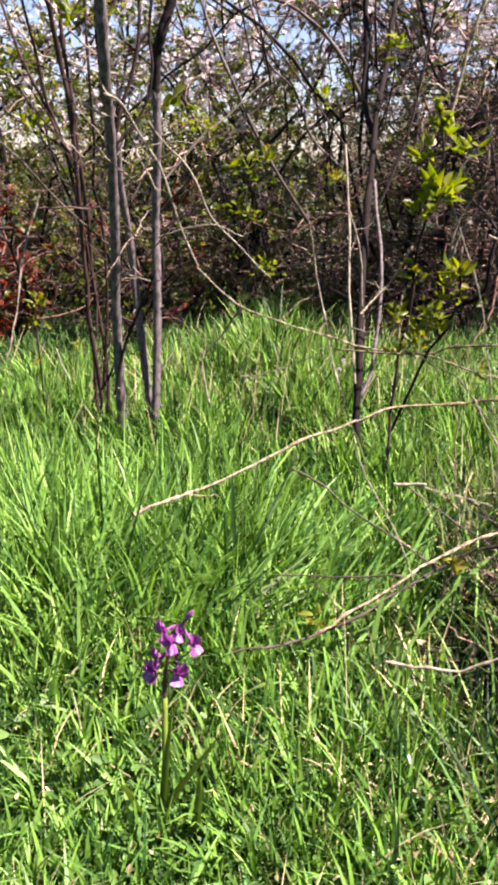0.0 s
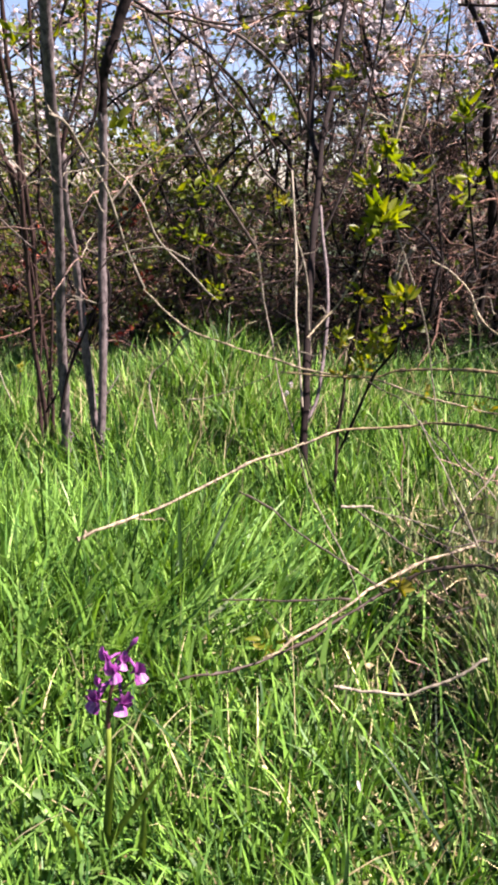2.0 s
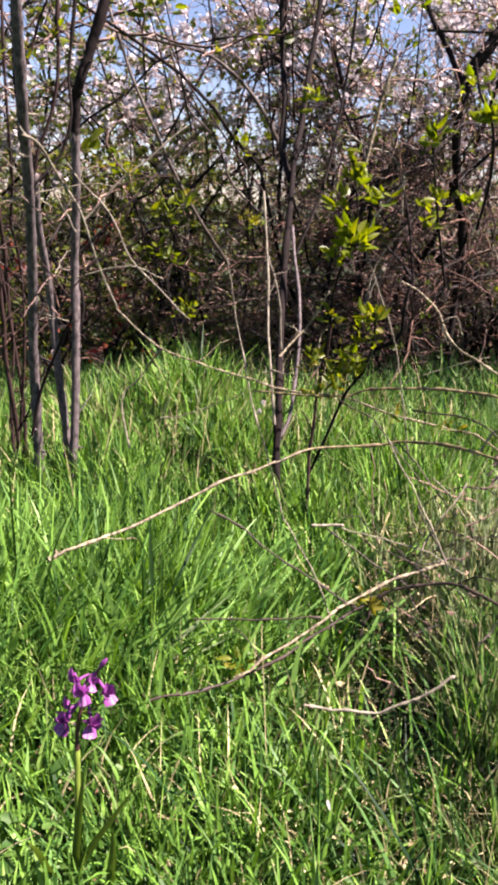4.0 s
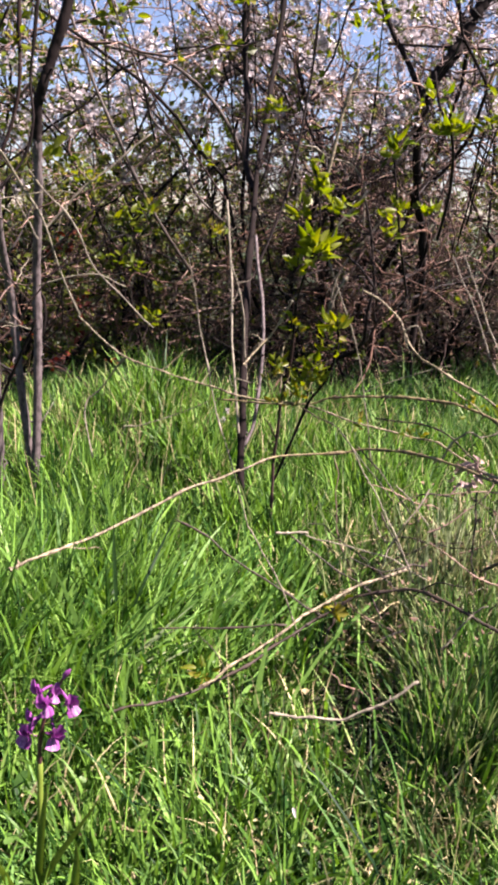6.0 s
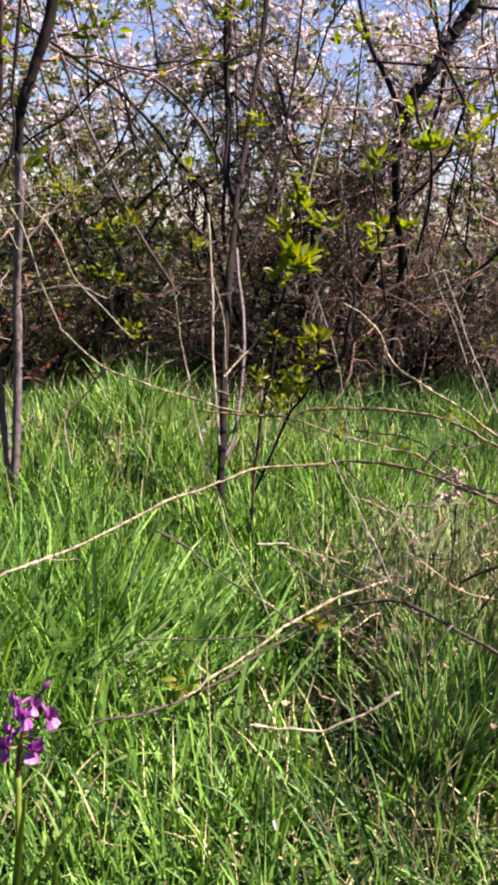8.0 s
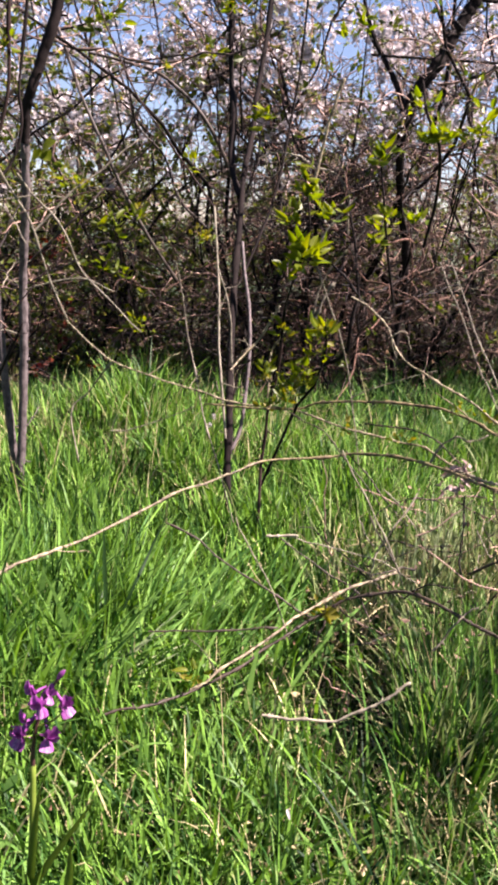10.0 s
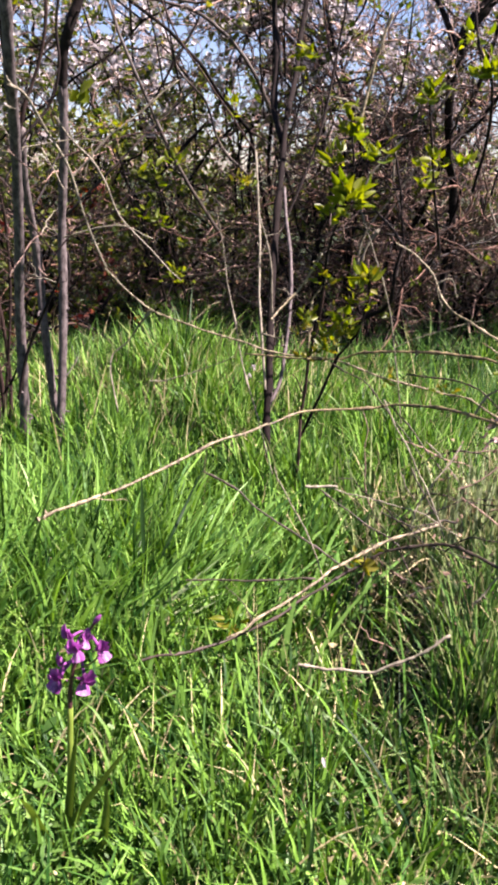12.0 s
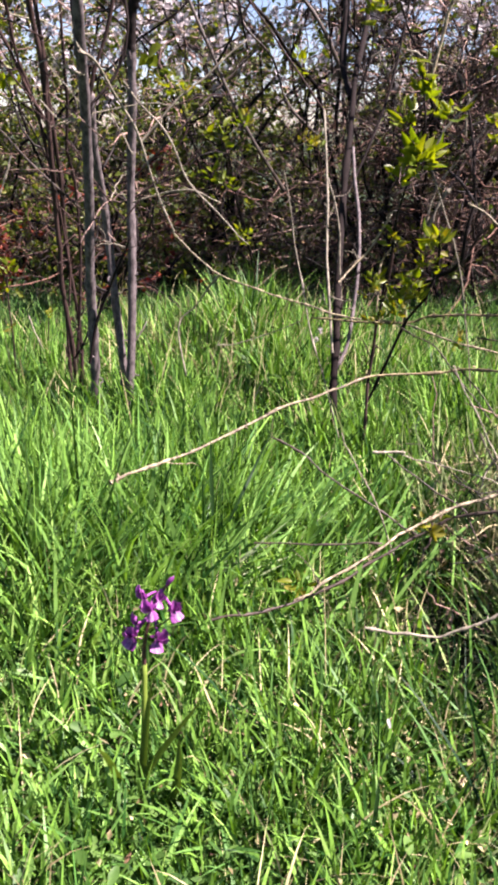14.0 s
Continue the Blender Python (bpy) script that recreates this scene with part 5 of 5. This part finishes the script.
p = p[(np.hypot(p[:, 0] + 0.16, p[:, 1] - 0.6) > 0.1) & (np.hypot((p[:, 0] - 0.215) / 0.07, (p[:, 1] - 0.93) / 0.11) > 1)]
k = len(p)
blades("dry_grass", p, 0.10 * rng.uniform(0.4, 1.5, k), rng.uniform(0.001, 0.003, k), np.abs(rng.normal(0.5, 0.5, k)), rng.uniform(0, 6.28, k), np.abs(rng.normal(0.6, 0.6, k)), M_STRAW, "dry straw-coloured blades among the green", "grass")
# small round herb leaves near the ground
p = scatter(4400, rng, 0.22, 1.1, 0.47, 0.15)
at = np.stack([p[:, 0], p[:, 1], lie(p[:, 0], p[:, 1]) + rng.uniform(0.005, 0.05, len(p))], -1)
herbs = round_leaves("herb_leaves", at, 0.009, 0.026, rng, M_HERB)
tagged(herbs, "small green herb leaves low in the grass", "herbs", kind="stuff")
# dead leaves on the soil
p = scatter(6000, rng, 0.3, 3.2, 0.47, 0.15)
at = np.stack([p[:, 0], p[:, 1], lie(p[:, 0], p[:, 1]) + rng.uniform(0.002, 0.03, len(p))], -1)
litter = small_leaves("leaf_litter", at, 0.006, 0.018, rng, M_LITTER, None, np.zeros(3), up=0.0)
tagged(litter, "brown dead leaf litter between the blades", "leaf litter", kind="stuff")
# thin dry stalks that stand above the hummock
p = np.vstack([rng.normal((-0.12, 2.1), (0.3, 0.24), (320, 2)), rng.normal((0.42, 1.15), (0.14, 0.2), (90, 2))])
k = len(p)
blades("dry_stalks", p, rng.uniform(0.14, 0.28, k), rng.uniform(0.0014, 0.0028, k), np.abs(rng.normal(0.35, 0.45, k)), rng.uniform(0, 6.28, k), np.abs(rng.normal(0.2, 0.2, k)), M_STRAW, "thin dry stalks above the green grass", "dry stalks")
# a sheaf of long bright blades bent over towards the canes
for (cx, cy), (sx, sy), count, way in (((-0.25, 1.05), (0.10, 0.07), 230, 0.15), ((-0.08, 1.12), (0.12, 0.08), 260, 0.4), ((0.2, 0.72), (0.09, 0.1), 60, 2.2)):
    p = rng.normal((cx, cy), (sx, sy), (count, 2))
    blades("tall_grass", p, rng.uniform(0.12, 0.23, count), rng.uniform(0.0055, 0.0095, count) * (1.0 if cx < 0.1 else 0.55), np.abs(rng.normal(0.6, 0.3, count)), rng.normal(way, 0.55, count), np.abs(rng.normal(0.5, 0.3, count)), M_GRASS_PALE if cx < 0.1 else M_GRASS_BLUE, "long grass blades bent over in a sheaf", "grass")
# broad dark leaves standing in the grass
for line in ([(-0.129, 1.020, 0.124), (-0.130, 1.020, 0.158), (-0.131, 1.020, 0.198), (-0.131, 1.020, 0.239)], [(-0.108, 1.040, 0.106), (-0.092, 1.050, 0.144), (-0.073, 1.080, 0.182), (-0.047, 1.100, 0.235)], [(0.069, 0.600, -0.006), (0.072, 0.600, 0.035), (0.073, 0.600, 0.075)]):
    leaf = thing("broad_leaf", tuple(line[0]), "broad dark green upright leaf in grass", "plant")
    pts = spline(line, 5)
    s = np.linspace(0, 1, len(pts))
    w = (0.0032 * np.sin(math.pi * (0.2 + 0.8 * s)) ** 0.8 + 0.0002)[:, None]
    side = np.array([[0.8, 0.6, 0.0]])
    fold = np.array([[0.3, -0.4, 0.0]])
    v = np.stack([pts - side * w + fold * w, pts, pts + side * w + fold * w], 1).reshape(-1, 3) - np.array(line[0])
    q0 = np.arange(len(pts) - 1)[:, None] * 3 + np.arange(2)[None]
    mesh_object("blade", v, np.stack([q0, q0 + 1, q0 + 4, q0 + 3], -1), [], M_DARK_BLADE, leaf)
# pale dry scraps in the gaps of the grass
p = np.vstack([rng.normal((0.11, 0.70), (0.06, 0.06), (260, 2)), rng.normal((0.25, 0.85), (0.09, 0.1), (240, 2)), rng.normal((0.36, 1.0), (0.1, 0.14), (700, 2)), scatter(500, rng, 0.35, 1.3)])
at = np.stack([p[:, 0], p[:, 1], lie(p[:, 0], p[:, 1]) + rng.uniform(0.01, 0.06, len(p))], -1)
tagged(small_leaves("dry_scraps", at, 0.005, 0.014, rng, M_STRAW, None, np.zeros(3), up=0.2), "pale dry scraps of leaf in the grass", "dry leaves", kind="stuff")


def fallen_petal(at, length, out, label):
    """One cupped white petal."""
    top = thing("fallen_petal", at, label, "petal")
    bag = Bag()
    petal(bag, (0, 0, 0), out, (0.1, -0.8, 0.6), length, length * 0.17, 0.4, 0.4)
    bag.build("blade", M_BLOSSOM, top)


fallen_petal((0.093, 0.690, 0.054), 0.011, (-0.25, 0.0, 1.0), "single white petal caught upright in grass")
fallen_petal((-0.168, 0.600, -0.059), 0.009, (0.5, 0.3, 0.15), "white fallen petal lying low in grass")
# two small seed heads beside the shrub
for at in ((0.022, 1.720, 0.228), (0.013, 1.740, 0.204)):
    head = thing("seed_head", (at[0], at[1], 0.0), "small whitish seed head on a thin stalk", "flower")
    stem("stalk", [(at[0] + 0.01, at[1], 0.02), (at[0] + 0.004, at[1], at[2] * 0.6), at], 0.0008, 0.0006, M_STEM, head, seed=400)
    puff = Bag()
    for s in range(26):
        d = rng.standard_normal(3)
        d /= np.linalg.norm(d)
        x = np.cross(d, (0.3, 0.5, 0.8))
        x /= np.linalg.norm(x)
        c = np.array(at)
        puff.add([c, c + d * 0.006 - x * 0.0016, c + d * 0.0072, c + d * 0.006 + x * 0.0016], [(0, 1, 2, 3)])
    puff.build("head", M_BLOSSOM, head, "whitish bristly head", np.array(head.location))
# long pale blades that lie flattened by the orchid
p = np.vstack([scatter(900, rng, 0.38, 0.85, 0.42, 0.05), rng.normal((-0.22, 0.6), (0.09, 0.08), (260, 2))])
k = len(p)
blades("lying_grass", p, rng.uniform(0.05, 0.13, k), rng.uniform(0.003, 0.0075, k), rng.uniform(0.6, 1.3, k), rng.uniform(0, 6.28, k), rng.uniform(0.1, 0.6, k), M_GRASS_PALE, "long pale green blades lying over", "grass")
# pale dry tussocks under the arching canes
p = np.vstack([rng.normal((0.34, 1.12), (0.09, 0.12), (230, 2)), rng.normal((0.46, 1.25), (0.08, 0.12), (300, 2)), rng.normal((0.55, 1.2), (0.1, 0.15), (260, 2)), rng.normal((0.36, 0.95), (0.07, 0.06), (120, 2))])
k = len(p)
blades("dry_grass", p, rng.uniform(0.07, 0.19, k), rng.uniform(0.002, 0.0045, k), np.abs(rng.normal(0.3, 0.35, k)), rng.uniform(0, 6.28, k), np.abs(rng.normal(0.6, 0.5, k)), M_STRAW, "pale dry tussock grass under the canes", "grass")
# a lush patch of broad upright blades beside the saplings
p = rng.normal((-0.36, 1.1), (0.09, 0.11), (260, 2))
k = len(p)
blades("tall_grass", p, rng.uniform(0.13, 0.24, k), rng.uniform(0.0045, 0.0085, k), np.abs(rng.normal(0.12, 0.15, k)), rng.uniform(0, 6.28, k), np.abs(rng.normal(0.3, 0.3, k)), M_GRASS_PALE, "lush broad pale green blades standing upright", "grass")

# a tuft of long cool green blades standing up through the canes
p = np.vstack([rng.normal((0.407, 1.243), (0.018, 0.02), (46, 2)), rng.normal((0.335, 1.16), (0.02, 0.02), (22, 2))])
k = len(p)
blades("tall_grass", p, rng.uniform(0.14, 0.24, k), rng.uniform(0.003, 0.0055, k), np.abs(rng.normal(0.08, 0.1, k)), rng.uniform(0, 6.28, k), np.abs(rng.normal(0.2, 0.2, k)), M_SHEAF, "long cool green blades standing among the canes", "grass")
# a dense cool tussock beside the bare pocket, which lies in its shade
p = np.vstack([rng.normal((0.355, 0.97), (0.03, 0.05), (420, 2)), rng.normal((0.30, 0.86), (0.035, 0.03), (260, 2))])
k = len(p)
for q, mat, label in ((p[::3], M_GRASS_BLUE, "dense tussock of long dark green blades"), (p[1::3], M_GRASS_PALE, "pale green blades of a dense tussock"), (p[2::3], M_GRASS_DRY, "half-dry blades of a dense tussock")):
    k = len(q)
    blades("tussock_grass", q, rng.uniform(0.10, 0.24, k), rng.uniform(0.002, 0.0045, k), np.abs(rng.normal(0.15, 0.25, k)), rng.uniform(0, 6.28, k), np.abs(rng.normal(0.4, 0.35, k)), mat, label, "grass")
# pale green and straw blades that stand up among the withered canes
p = rng.normal((0.40, 1.2), (0.1, 0.13), (520, 2))
k = len(p)
blades("tall_grass", p, rng.uniform(0.12, 0.26, k), rng.uniform(0.0022, 0.0045, k), np.abs(rng.normal(0.15, 0.2, k)), rng.uniform(0, 6.28, k), np.abs(rng.normal(0.3, 0.35, k)), M_GRASS_DRY, "pale green blades standing among the canes", "grass")
# withered curled leaves that hang on the dead bramble
p = np.vstack([rng.normal((0.38, 1.15), (0.09, 0.12), (260, 2)), rng.normal((0.30, 0.95), (0.07, 0.08), (120, 2))])
at = np.stack([p[:, 0], p[:, 1], lie(p[:, 0], p[:, 1]) + rng.uniform(0.02, 0.24, len(p))], -1)
tagged(small_leaves("withered_leaves", at, 0.006, 0.012, rng, M_WITHERED, None, np.zeros(3), up=-0.3), "pinkish withered leaves on dead bramble", "dead leaves", kind="stuff")
# broad low leaves round the orchid
p = np.vstack([scatter(330, rng, 0.36, 0.85, 0.45, 0.05), rng.normal((-0.17, 0.56), (0.08, 0.06), (110, 2))])
c = np.repeat(p, 4, 0)
k = len(c)
blades("broad_herbs", c, rng.uniform(0.03, 0.075, k), rng.uniform(0.007, 0.013, k), rng.uniform(0.5, 1.1, k), rng.uniform(0, 6.28, k), rng.uniform(0.1, 0.7, k), M_HERB, "broad lance-shaped herb leaves low in the grass", "herbs")
# dry litter of stalks over the hummock
p = np.vstack([rng.normal((-0.10, 2.05), (0.28, 0.22), (700, 2)), rng.normal((0.45, 1.9), (0.25, 0.3), (300, 2))])
k = len(p)
blades("dry_grass", p, rng.uniform(0.09, 0.2, k), rng.uniform(0.0016, 0.0034, k), np.abs(rng.normal(0.6, 0.5, k)), rng.uniform(0, 6.28, k), np.abs(rng.normal(0.5, 0.5, k)), M_STRAW, "dry stalks lying over the hummock", "grass")
# a few pale blades that lie over to one side under the cane
p = rng.normal((-0.17, 1.04), (0.05, 0.03), (30, 2))
k = len(p)
blades("lying_grass", p, rng.uniform(0.12, 0.2, k), rng.uniform(0.004, 0.0075, k), rng.uniform(0.7, 1.2, k), rng.normal(0.25, 0.3, k), rng.uniform(0.1, 0.4, k), M_SHEAF, "pale grey-green blades lying over", "grass")
